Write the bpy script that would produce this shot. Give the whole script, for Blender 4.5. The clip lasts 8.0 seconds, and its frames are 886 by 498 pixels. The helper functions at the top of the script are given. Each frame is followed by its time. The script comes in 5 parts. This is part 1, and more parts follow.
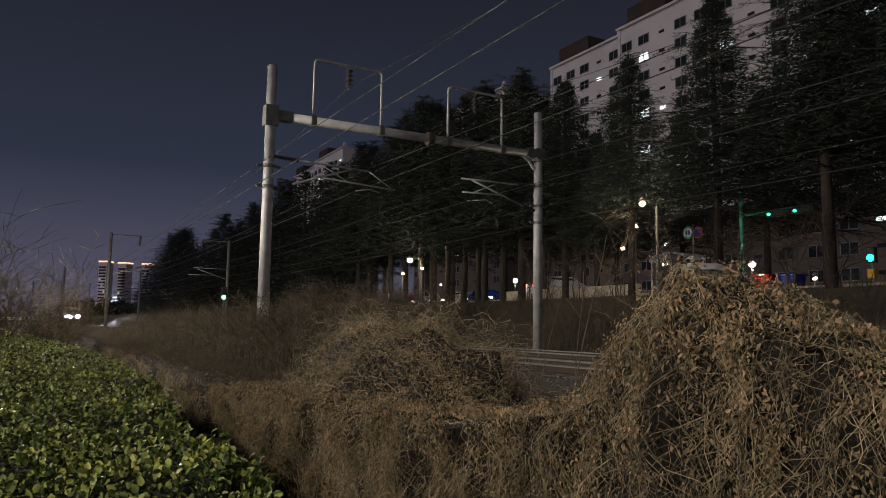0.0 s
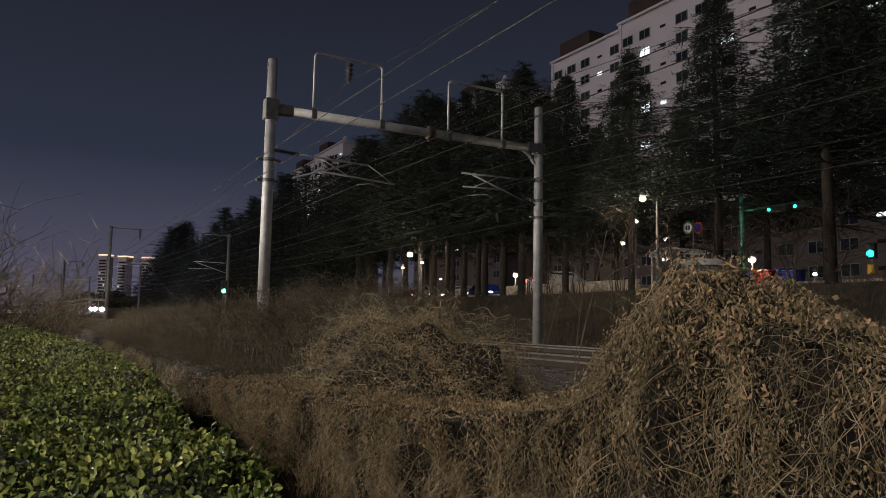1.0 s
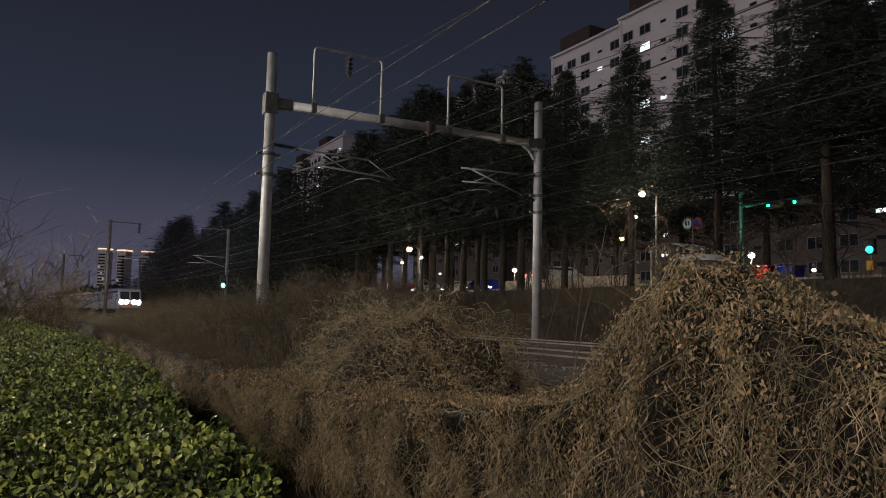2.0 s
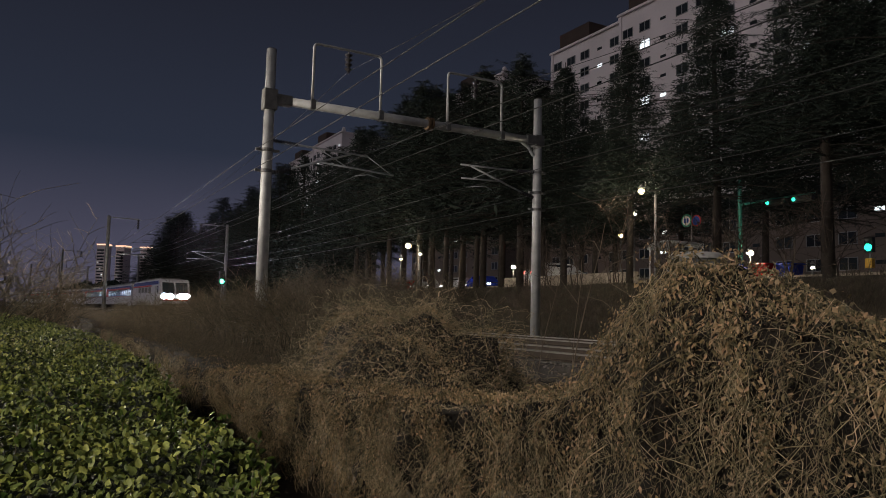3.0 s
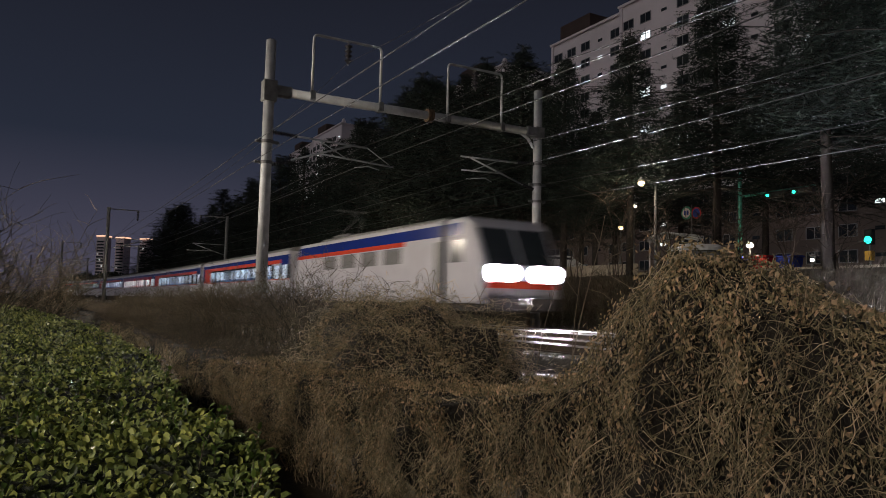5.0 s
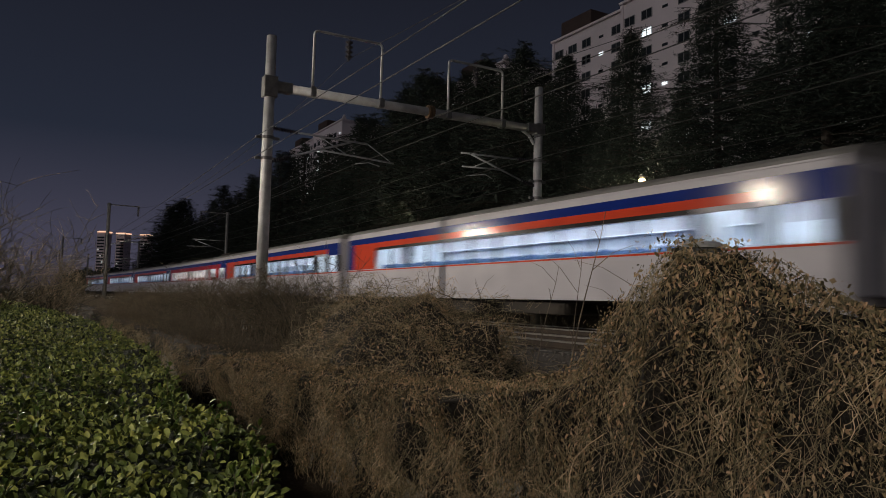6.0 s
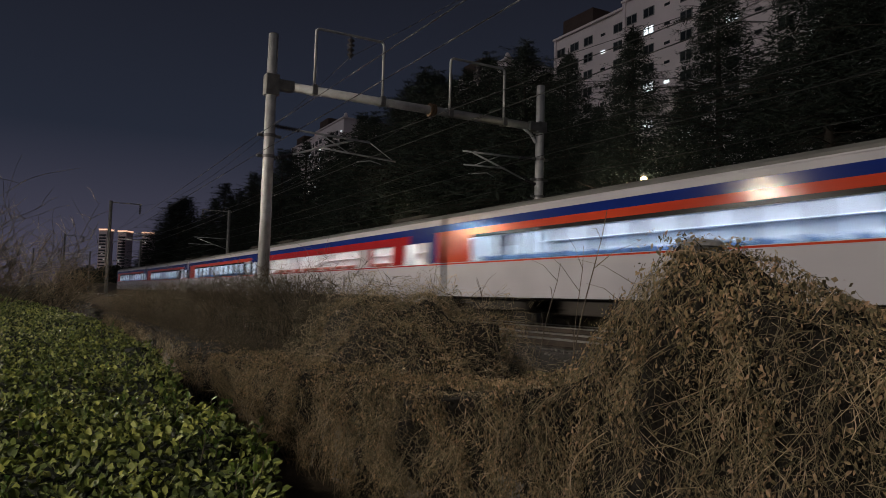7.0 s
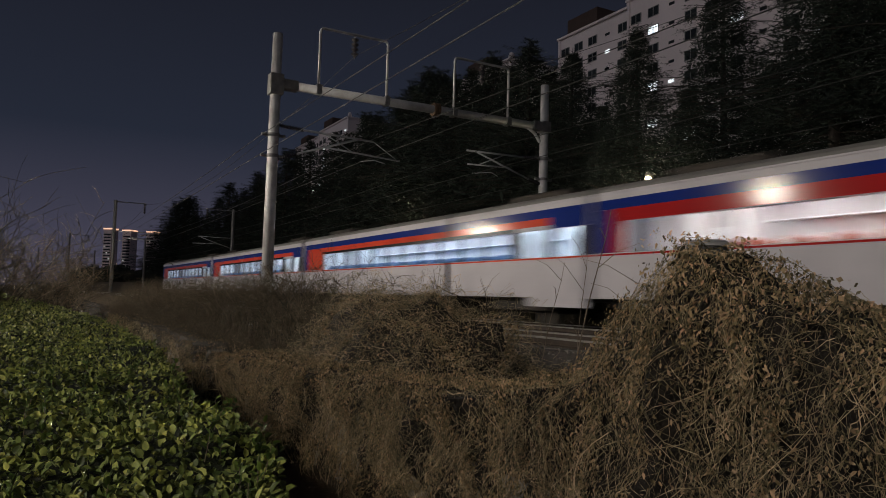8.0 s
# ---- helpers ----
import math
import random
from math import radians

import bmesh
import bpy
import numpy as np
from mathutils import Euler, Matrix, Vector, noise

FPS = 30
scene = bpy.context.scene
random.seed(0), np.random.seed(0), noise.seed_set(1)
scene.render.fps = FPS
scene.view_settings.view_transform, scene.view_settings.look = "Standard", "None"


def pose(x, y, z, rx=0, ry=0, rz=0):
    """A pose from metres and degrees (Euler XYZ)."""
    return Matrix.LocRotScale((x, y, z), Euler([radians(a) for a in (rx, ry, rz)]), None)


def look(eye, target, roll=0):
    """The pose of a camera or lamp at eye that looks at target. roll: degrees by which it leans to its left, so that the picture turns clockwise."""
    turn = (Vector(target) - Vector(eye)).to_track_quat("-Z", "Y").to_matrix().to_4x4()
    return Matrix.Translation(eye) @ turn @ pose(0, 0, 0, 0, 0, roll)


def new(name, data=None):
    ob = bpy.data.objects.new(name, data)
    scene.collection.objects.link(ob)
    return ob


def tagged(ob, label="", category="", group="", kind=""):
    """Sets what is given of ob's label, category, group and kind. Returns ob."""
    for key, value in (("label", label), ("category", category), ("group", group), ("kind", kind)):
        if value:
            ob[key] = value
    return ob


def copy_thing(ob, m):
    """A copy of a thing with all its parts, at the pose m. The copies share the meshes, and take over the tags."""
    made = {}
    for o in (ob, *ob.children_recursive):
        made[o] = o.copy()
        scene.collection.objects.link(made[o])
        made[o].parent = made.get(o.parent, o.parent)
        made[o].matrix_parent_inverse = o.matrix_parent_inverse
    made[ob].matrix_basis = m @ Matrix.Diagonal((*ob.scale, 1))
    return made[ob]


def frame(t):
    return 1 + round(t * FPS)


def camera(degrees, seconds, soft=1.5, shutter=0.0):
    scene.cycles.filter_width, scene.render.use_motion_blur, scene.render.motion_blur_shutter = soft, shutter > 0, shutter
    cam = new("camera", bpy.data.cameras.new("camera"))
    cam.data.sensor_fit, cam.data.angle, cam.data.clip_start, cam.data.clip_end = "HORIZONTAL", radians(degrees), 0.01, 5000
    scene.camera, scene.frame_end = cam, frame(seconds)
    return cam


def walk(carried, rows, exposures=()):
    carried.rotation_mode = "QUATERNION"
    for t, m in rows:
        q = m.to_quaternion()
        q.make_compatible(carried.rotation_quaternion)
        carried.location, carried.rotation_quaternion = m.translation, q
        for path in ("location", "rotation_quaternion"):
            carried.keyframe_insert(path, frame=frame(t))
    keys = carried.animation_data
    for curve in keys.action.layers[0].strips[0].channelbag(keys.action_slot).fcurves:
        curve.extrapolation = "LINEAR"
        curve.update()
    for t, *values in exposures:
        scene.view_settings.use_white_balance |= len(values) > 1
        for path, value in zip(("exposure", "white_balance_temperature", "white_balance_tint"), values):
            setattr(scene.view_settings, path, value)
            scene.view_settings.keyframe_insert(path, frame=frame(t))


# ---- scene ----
EYE = (0.0, 0.0, 0.69)
cam = camera(62.0, 8.0, 0.9, 0.7)


def aim(turn, tilt, roll):
    a, b = radians(turn), radians(tilt)
    way = Vector((-math.cos(a) * math.cos(b), math.sin(a) * math.cos(b), math.sin(b)))
    return look(EYE, Vector(EYE) + 10 * way, roll)


walk(cam, [
    (0.0, aim(28.934, 6.029, 0.872)), (0.5, aim(28.972, 5.788, 0.987)), (1.0, aim(28.94, 5.597, 1.043)),
    (1.5, aim(28.955, 5.375, 1.108)), (3.0, aim(29.08, 4.94, 1.349)), (3.5, aim(29.108, 4.801, 1.347)),
    (4.0, aim(29.107, 4.642, 1.37)), (4.5, aim(29.101, 4.477, 1.385)), (6.0, aim(29.088, 4.037, 1.541)),
    (6.5, aim(29.034, 3.953, 1.593)), (7.0, aim(28.977, 3.895, 1.631)), (7.5, aim(28.852, 3.892, 1.656)),
    (8.0, aim(28.673, 3.849, 1.707))],
    exposures=((0.0, 0.48), (1.5, 0.42), (3.0, 0.3), (4.5, 0.15), (5.8, -0.06), (8.0, -0.08)))

# ---- night sky over a town, and an added fill sun from behind the viewer ----
world = bpy.data.worlds.new("night")
scene.world = world
world.use_nodes = True
wn = world.node_tree
wn.nodes.clear()
w_out = wn.nodes.new("ShaderNodeOutputWorld")
w_bg = wn.nodes.new("ShaderNodeBackground")
w_co = wn.nodes.new("ShaderNodeTexCoord")
w_sep = wn.nodes.new("ShaderNodeSeparateXYZ")
w_ramp = wn.nodes.new("ShaderNodeValToRGB")
wn.links.new(w_co.outputs["Generated"], w_sep.inputs[0])
wn.links.new(w_sep.outputs["Z"], w_ramp.inputs[0])
wn.links.new(w_ramp.outputs[0], w_bg.inputs[0])
wn.links.new(w_bg.outputs[0], w_out.inputs[0])
w_ramp.color_ramp.elements[0].position = 0.0
w_ramp.color_ramp.elements[0].color = (0.072, 0.067, 0.102, 1)
w_ramp.color_ramp.elements[1].position = 0.5
w_ramp.color_ramp.elements[1].color = (0.0085, 0.0085, 0.013, 1)
w_mid = w_ramp.color_ramp.elements.new(0.2)
w_mid.color = (0.019, 0.0235, 0.039, 1)
w_bg.inputs[1].default_value = 1.0

# fill light with no source in the place, brightens facade, posts and coaches
sun = new("fill_sun", bpy.data.lights.new("fill_sun", "SUN"))
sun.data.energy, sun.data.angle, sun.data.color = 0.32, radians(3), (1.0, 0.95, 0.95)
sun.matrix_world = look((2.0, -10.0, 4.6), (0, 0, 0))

# unseen lamps along the footpath behind the hedge
# x = 3 is an added fill; the others follow reflections on the coaches
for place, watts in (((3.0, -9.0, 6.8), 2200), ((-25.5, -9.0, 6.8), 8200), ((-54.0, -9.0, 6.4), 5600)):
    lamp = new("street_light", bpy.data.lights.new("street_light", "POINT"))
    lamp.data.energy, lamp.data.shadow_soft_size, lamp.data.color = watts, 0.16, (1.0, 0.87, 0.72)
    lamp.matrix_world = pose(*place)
for place, watts in (((-25.3, 23.6, 6.3), 260), ((-49.2, 24.0, 5.3), 300), ((-25.2, 31.6, 4.0), 130), ((-49.3, 33.6, 4.4), 150)):
    spot = new("street_light", bpy.data.lights.new("street_light", "POINT"))
    spot.data.energy, spot.data.shadow_soft_size, spot.data.color = watts, 0.2, (1.0, 0.82, 0.58)
    spot.matrix_world = pose(*place)

# ---- materials ----


def rgba(c):
    return (c[0], c[1], c[2], 1.0)


def material(name, c1, c2=None, scale=3.0, rough=0.8, metal=0.0, bump=0.25, bscale=40.0, vary=0.0, island=False, spec=0.5, glow=None, power=0.0):
    """Two scales of noise between two colours, fine relief, and a shift of brightness from piece to piece."""
    m = bpy.data.materials.new(name)
    m.use_nodes = True
    n, l = m.node_tree.nodes, m.node_tree.links
    b = n["Principled BSDF"]
    b.inputs["Roughness"].default_value = rough
    b.inputs["Metallic"].default_value = metal
    b.inputs["Specular IOR Level"].default_value = spec
    co = n.new("ShaderNodeTexCoord")
    big, fine, mix = n.new("ShaderNodeTexNoise"), n.new("ShaderNodeTexNoise"), n.new("ShaderNodeMix")
    big.inputs["Scale"].default_value, big.inputs["Detail"].default_value = scale, 5
    fine.inputs["Scale"].default_value, fine.inputs["Detail"].default_value = bscale, 4
    l.new(co.outputs["Object"], big.inputs["Vector"])
    l.new(co.outputs["Object"], fine.inputs["Vector"])
    ramp = n.new("ShaderNodeMapRange")
    add = n.new("ShaderNodeMath")
    add.operation = "MULTIPLY_ADD"
    add.inputs[1].default_value = 0.35
    l.new(fine.outputs[0], add.inputs[0])
    l.new(big.outputs[0], add.inputs[2])
    ramp.inputs[1].default_value, ramp.inputs[2].default_value = 0.45, 0.9
    l.new(add.outputs[0], ramp.inputs[0])
    mix.data_type = "RGBA"
    mix.inputs[6].default_value = rgba(c1)
    mix.inputs[7].default_value = rgba(c2 or [v * 0.75 for v in c1])
    l.new(ramp.outputs[0], mix.inputs[0])
    colour = mix.outputs[2]
    if vary:
        hsv = n.new("ShaderNodeHueSaturation")
        rnd = n.new("ShaderNodeNewGeometry").outputs["Random Per Island"] if island else n.new("ShaderNodeObjectInfo").outputs["Random"]
        span, hue = n.new("ShaderNodeMapRange"), n.new("ShaderNodeMapRange")
        span.inputs[3].default_value, span.inputs[4].default_value = 1 - vary, 1 + vary
        hue.inputs[3].default_value, hue.inputs[4].default_value = 0.5 + 0.04 * vary, 0.5 - 0.03 * vary
        l.new(rnd, span.inputs[0])
        l.new(rnd, hue.inputs[0])
        l.new(span.outputs[0], hsv.inputs["Value"])
        l.new(hue.outputs[0], hsv.inputs["Hue"])
        l.new(colour, hsv.inputs["Color"])
        colour = hsv.outputs[0]
    l.new(colour, b.inputs["Base Color"])
    if bump:
        bp = n.new("ShaderNodeBump")
        bp.inputs["Strength"].default_value = bump
        bp.inputs["Distance"].default_value = 0.02
        l.new(fine.outputs[0], bp.inputs["Height"])
        l.new(bp.outputs[0], b.inputs["Normal"])
    if glow:
        b.inputs["Emission Color"].default_value = rgba(glow)
        b.inputs["Emission Strength"].default_value = power
    return m


M = {}
M["earth"] = material("earth", (0.045, 0.036, 0.025), (0.085, 0.066, 0.042), 1.2, 0.95, 0, 0.8, 25)
M["concrete"] = material("concrete", (0.36, 0.35, 0.33), (0.22, 0.21, 0.2), 2, 0.85, 0, 0.4, 60)
M["stem"] = material("dry_stem", (0.45, 0.37, 0.225), (0.16, 0.13, 0.08), 4, 0.8, 0, 0.3, 90, 0.85, True)
M["dead_leaf"] = material("dead_leaf", (0.39, 0.285, 0.15), (0.12, 0.098, 0.055), 3, 0.75, 0, 0.3, 90, 0.9, True)
# near-black backing, its colour stands in for shade between the stems
M["mat"] = material("vine_shade_mat", (0.022, 0.017, 0.011), (0.009, 0.007, 0.005), 9, 0.95, 0, 1.0, 45)
M["hedge_leaf"] = material("hedge_leaf", (0.33, 0.37, 0.10), (0.075, 0.11, 0.032), 2.5, 0.45, 0, 0.15, 60, 0.85, True, 0.35)
# near-black filling, the shade between hedge leaves put into its colour
M["hedge_shade_core"] = material("hedge_shade_core", (0.02, 0.03, 0.01), (0.01, 0.014, 0.006), 6, 0.95, 0, 0.8, 40)
M["twig"] = material("twig", (0.19, 0.155, 0.115), (0.10, 0.08, 0.06), 5, 0.85, 0, 0.3, 80, 0.3, True)
# darker copies of twig and straw; darkness stands in for the bank's shade side
M["dark_shade_twig"] = material("dark_shade_twig", (0.085, 0.064, 0.048), (0.05, 0.037, 0.028), 5, 0.9, 0, 0.3, 80, 0.3, True)
M["weed"] = material("shade_weed", (0.075, 0.065, 0.038), (0.04, 0.035, 0.022), 2, 0.9, 0, 0.2, 60, 0.4, True)
M["bark"] = material("bark", (0.05, 0.04, 0.032), (0.025, 0.02, 0.016), 3, 0.95, 0, 0.9, 30)
M["needles"] = material("cedar_needles", (0.036, 0.048, 0.038), (0.018, 0.025, 0.020), 1.2, 0.8, 0, 0.3, 40, 0.5, True, 0.2)
M["galv"] = material("galvanised_steel", (0.50, 0.51, 0.52), (0.30, 0.305, 0.31), 2.5, 0.55, 0.3, 0.15, 40)
M["galv_dark"] = material("weathered_steel", (0.20, 0.20, 0.20), (0.11, 0.11, 0.11), 4, 0.6, 0.4, 0.2, 50)
M["rust"] = material("rusty_clamp", (0.16, 0.10, 0.055), (0.08, 0.05, 0.03), 9, 0.8, 0.2, 0.5, 60)
M["porcelain"] = material("glazed_porcelain", (0.060, 0.058, 0.064), (0.035, 0.032, 0.035), 5, 0.14, 0, 0.0, 50)
M["wire"] = material("copper_wire", (0.06, 0.06, 0.06), (0.04, 0.04, 0.04), 5, 0.5, 0.7, 0.0, 50)
M["rail"] = material("rail_steel", (0.45, 0.44, 0.43), (0.30, 0.28, 0.26), 3, 0.28, 0.9, 0.05, 60)
M["rail_side"] = material("rusty_rail_web", (0.05, 0.035, 0.024), (0.03, 0.022, 0.016), 3, 0.85, 0.1, 0.3, 60)
M["sleeper"] = material("sleeper_concrete", (0.22, 0.21, 0.19), (0.12, 0.11, 0.10), 4, 0.9, 0, 0.4, 60, 0.15)
M["ballast"] = material("ballast", (0.09, 0.08, 0.07), (0.04, 0.036, 0.032), 12, 0.95, 0, 1.0, 40)
M["stone"] = material("ballast_stone", (0.17, 0.155, 0.14), (0.09, 0.08, 0.07), 10, 0.9, 0, 0.4, 60, 0.4, True)
M["car_white"] = material("coach_white", (0.54, 0.53, 0.57), (0.42, 0.41, 0.45), 1.2, 0.35, 0, 0.04, 30, spec=0.07)
M["car_blue"] = material("coach_blue", (0.012, 0.03, 0.20), (0.010, 0.024, 0.15), 1.5, 0.13, 0, 0.03, 30, spec=0.07)
M["car_red"] = material("coach_red", (0.62, 0.075, 0.03), (0.50, 0.05, 0.025), 1.5, 0.13, 0, 0.03, 30, spec=0.07)
M["car_crimson"] = material("coach_crimson", (0.42, 0.02, 0.02), (0.32, 0.015, 0.018), 1.5, 0.13, 0, 0.03, 30, spec=0.07)
M["car_roof"] = material("coach_roof", (0.25, 0.25, 0.24), (0.15, 0.145, 0.135), 1.0, 0.6, 0, 0.15, 20)
M["car_black"] = material("window_band", (0.012, 0.012, 0.014), (0.02, 0.02, 0.02), 3, 0.25, 0, 0.0, 30, spec=0.07)
M["under"] = material("underframe", (0.03, 0.028, 0.026), (0.05, 0.04, 0.03), 3, 0.8, 0.2, 0.3, 30)
M["bellows"] = material("gangway_rubber", (0.22, 0.22, 0.26), (0.14, 0.14, 0.17), 3, 0.7, 0, 0.3, 30)
M["interior"] = material("coach_lining", (0.70, 0.73, 0.76), (0.62, 0.65, 0.70), 2, 0.6, 0, 0.03, 30)
M["seat"] = material("seat_fabric", (0.12, 0.20, 0.38), (0.08, 0.13, 0.26), 6, 0.9, 0, 0.2, 90)
M["seat_red"] = material("seat_fabric_red", (0.40, 0.10, 0.07), (0.26, 0.06, 0.05), 6, 0.9, 0, 0.2, 90)
M["tube_cold"] = material("cool_light_strip", (0.9, 0.9, 0.9), None, 2, 0.5, 0, 0, 30, glow=(0.86, 0.93, 1.0), power=14.0)
M["tube_warm"] = material("warm_light_strip", (0.9, 0.9, 0.9), None, 2, 0.5, 0, 0, 30, glow=(1.0, 0.86, 0.76), power=15.0)
M["headlight"] = material("headlight_lens", (0.9, 0.9, 0.9), None, 2, 0.3, 0, 0, 30, glow=(0.80, 0.81, 1.0), power=2600.0)
M["tail"] = material("tail_lamp", (0.6, 0.02, 0.02), None, 2, 0.3, 0, 0, 30, glow=(1.0, 0.05, 0.04), power=12.0)
M["facade"] = material("facade_paint", (0.80, 0.72, 0.74), (0.66, 0.60, 0.61), 0.15, 0.85, 0, 0.1, 4)
# brown paint, taken darker to put the lower storeys' dim light into it
M["facade_low"] = material("facade_brown_dim", (0.17, 0.13, 0.11), (0.12, 0.095, 0.082), 0.2, 0.85, 0, 0.1, 4)
M["brick_dark"] = material("roof_house", (0.075, 0.050, 0.042), (0.05, 0.035, 0.03), 0.3, 0.9, 0, 0.2, 3)
M["win_frame"] = material("window_frame", (0.28, 0.28, 0.28), (0.2, 0.2, 0.2), 1, 0.6, 0, 0.05, 20)
M["win_dark"] = material("dark_glass", (0.03, 0.036, 0.04), (0.02, 0.024, 0.028), 0.6, 0.12, 0, 0, 10, 0.4)
M["win_lit"] = material("lit_window", (0.7, 0.7, 0.7), None, 0.6, 0.4, 0, 0, 10, glow=(0.85, 0.95, 1.0), power=1.6)
M["lamp_warm"] = material("lamp_globe", (0.9, 0.9, 0.9), None, 1, 0.4, 0, 0, 10, glow=(1.0, 0.74, 0.38), power=4.0)
M["lamp_white"] = material("lamp_globe_white", (0.9, 0.9, 0.9), None, 1, 0.4, 0, 0, 10, glow=(1.0, 0.90, 0.72), power=5.0)
M["green"] = material("green_signal", (0.1, 0.6, 0.3), None, 1, 0.4, 0, 0, 10, glow=(0.03, 1.0, 0.35), power=25.0)
M["teal"] = material("traffic_green", (0.1, 0.6, 0.5), None, 1, 0.4, 0, 0, 10, glow=(0.02, 0.9, 0.55), power=3.5)
M["red_glow"] = material("red_light", (0.6, 0.1, 0.1), None, 1, 0.4, 0, 0, 10, glow=(1.0, 0.12, 0.08), power=4.0)
M["black"] = material("black_paint", (0.02, 0.02, 0.02), (0.03, 0.03, 0.03), 3, 0.6, 0, 0.1, 30)
M["tower"] = material("tower_wall", (0.80, 0.68, 0.68), (0.70, 0.58, 0.58), 0.05, 0.9, 0, 0, 1)
M["crown_light"] = material("roof_floodlight", (0.8, 0.7, 0.6), None, 1, 0.5, 0, 0, 1, glow=(1.0, 0.55, 0.36), power=1.1)
M["sand"] = material("lit_pavement", (0.42, 0.36, 0.28), (0.32, 0.27, 0.21), 2, 0.9, 0, 0.3, 30)
M["asphalt"] = material("asphalt", (0.05, 0.05, 0.05), (0.035, 0.035, 0.035), 2, 0.9, 0, 0.4, 60)
M["green_paint"] = material("green_pole_paint", (0.03, 0.20, 0.15), (0.02, 0.14, 0.11), 2, 0.5, 0, 0.05, 30)
M["sign_white"] = material("sign_white", (0.75, 0.75, 0.75), None, 2, 0.5, 0, 0, 30)
M["sign_blue"] = material("sign_blue", (0.02, 0.08, 0.45), None, 2, 0.5, 0, 0, 30)
M["sign_red"] = material("sign_red", (0.55, 0.03, 0.03), None, 2, 0.5, 0, 0, 30)
M["glass"] = bpy.data.materials.new("coach_glass")
M["glass"].use_nodes = True
gb = M["glass"].node_tree.nodes["Principled BSDF"]
gb.inputs["Base Color"].default_value = (0.86, 0.92, 0.94, 1)
gb.inputs["Roughness"].default_value = 0.02
gb.inputs["Transmission Weight"].default_value = 1.0
gb.inputs["IOR"].default_value = 1.12

# ---- building helpers ----


def finish(name, verts, faces, mat, smooth=False):
    me = bpy.data.meshes.new(name)
    me.from_pydata(verts, [], faces)
    me.materials.append(mat)
    if smooth:
        me.polygons.foreach_set("use_smooth", [True] * len(me.polygons))
    me.update()
    return me


class Shape:
    """Collects boxes, tubes and plates for one mesh."""

    def __init__(self):
        self.v, self.f = [], []

    def add(self, vs, fs):
        o = len(self.v)
        self.v += [tuple(p) for p in vs]
        self.f += [tuple(i + o for i in q) for q in fs]
        return self

    def box(self, x0, x1, y0, y1, z0, z1, bevel=0.0):
        if not bevel:
            vs = [(x, y, z) for x in (x0, x1) for y in (y0, y1) for z in (z0, z1)]
            return self.add(vs, [(0, 1, 3, 2), (4, 6, 7, 5), (0, 4, 5, 1), (2, 3, 7, 6), (0, 2, 6, 4), (1, 5, 7, 3)])
        b = min(bevel, (x1 - x0) / 3, (y1 - y0) / 3, (z1 - z0) / 3)
        bm = bmesh.new()
        bmesh.ops.create_cube(bm, size=1)
        bmesh.ops.scale(bm, vec=(x1 - x0, y1 - y0, z1 - z0), verts=bm.verts)
        bmesh.ops.translate(bm, vec=((x0 + x1) / 2, (y0 + y1) / 2, (z0 + z1) / 2), verts=bm.verts)
        bmesh.ops.bevel(bm, geom=bm.edges[:], offset=b, segments=2, affect="EDGES", profile=0.5)
        bm.verts.index_update()
        self.add([v.co for v in bm.verts], [[v.index for v in f.verts] for f in bm.faces])
        bm.free()
        return self

    def tube(self, pts, r, n=10, cap=True):
        pts = [Vector(p) for p in pts]
        rs = r if isinstance(r, (list, tuple)) else [r] * len(pts)
        rings = []
        side = None
        for i, p in enumerate(pts):
            t = (pts[min(i + 1, len(pts) - 1)] - pts[max(i - 1, 0)]).normalized()
            if side is None:
                side = t.orthogonal().normalized()
            side = (side - t * side.dot(t)).normalized()
            up = t.cross(side)
            rings.append([p + rs[i] * (math.cos(a) * side + math.sin(a) * up) for a in [2 * math.pi * k / n for k in range(n)]])
        vs = [v for ring in rings for v in ring]
        fs = [(i * n + k, i * n + (k + 1) % n, (i + 1) * n + (k + 1) % n, (i + 1) * n + k) for i in range(len(pts) - 1) for k in range(n)]
        if cap:
            fs += [tuple(reversed(range(n))), tuple((len(pts) - 1) * n + k for k in range(n))]
        return self.add(vs, fs)

    def ball(self, c, r, n=12, m=8, squash=1.0):
        vs = [(c[0] + r * math.sin(math.pi * j / m) * math.cos(2 * math.pi * k / n), c[1] + r * math.sin(math.pi * j / m) * math.sin(2 * math.pi * k / n),
               c[2] + squash * r * math.cos(math.pi * j / m)) for j in range(m + 1) for k in range(n)]
        return self.add(vs, [(j * n + k, (j + 1) * n + k, (j + 1) * n + (k + 1) % n, j * n + (k + 1) % n) for j in range(m) for k in range(n)])

    def sweep(self, path, profile):
        """profile: a closed loop of (side, up) carried along a level path."""
        n = len(profile)
        vs = []
        for i, p in enumerate(path):
            a, b = Vector(path[max(i - 1, 0)]), Vector(path[min(i + 1, len(path) - 1)])
            t = (b - a).normalized()
            side = Vector((-t.y, t.x, 0)).normalized()
            vs += [Vector(p) + side * s + Vector((0, 0, u)) for s, u in profile]
        fs = [(i * n + k, i * n + (k + 1) % n, (i + 1) * n + (k + 1) % n, (i + 1) * n + k) for i in range(len(path) - 1) for k in range(n)]
        fs += [tuple(reversed(range(n))), tuple((len(path) - 1) * n + k for k in range(n))]
        return self.add(vs, fs)

    def mesh(self, name, mat, smooth=False):
        return finish(name, self.v, self.f, mat, smooth)


def thing(name, label, category, m=None, group="", kind=""):
    ob = new(name)
    ob.empty_display_size = 0.2
    if m is not None:
        ob.matrix_basis = m
    return tagged(ob, label, category, group, kind)


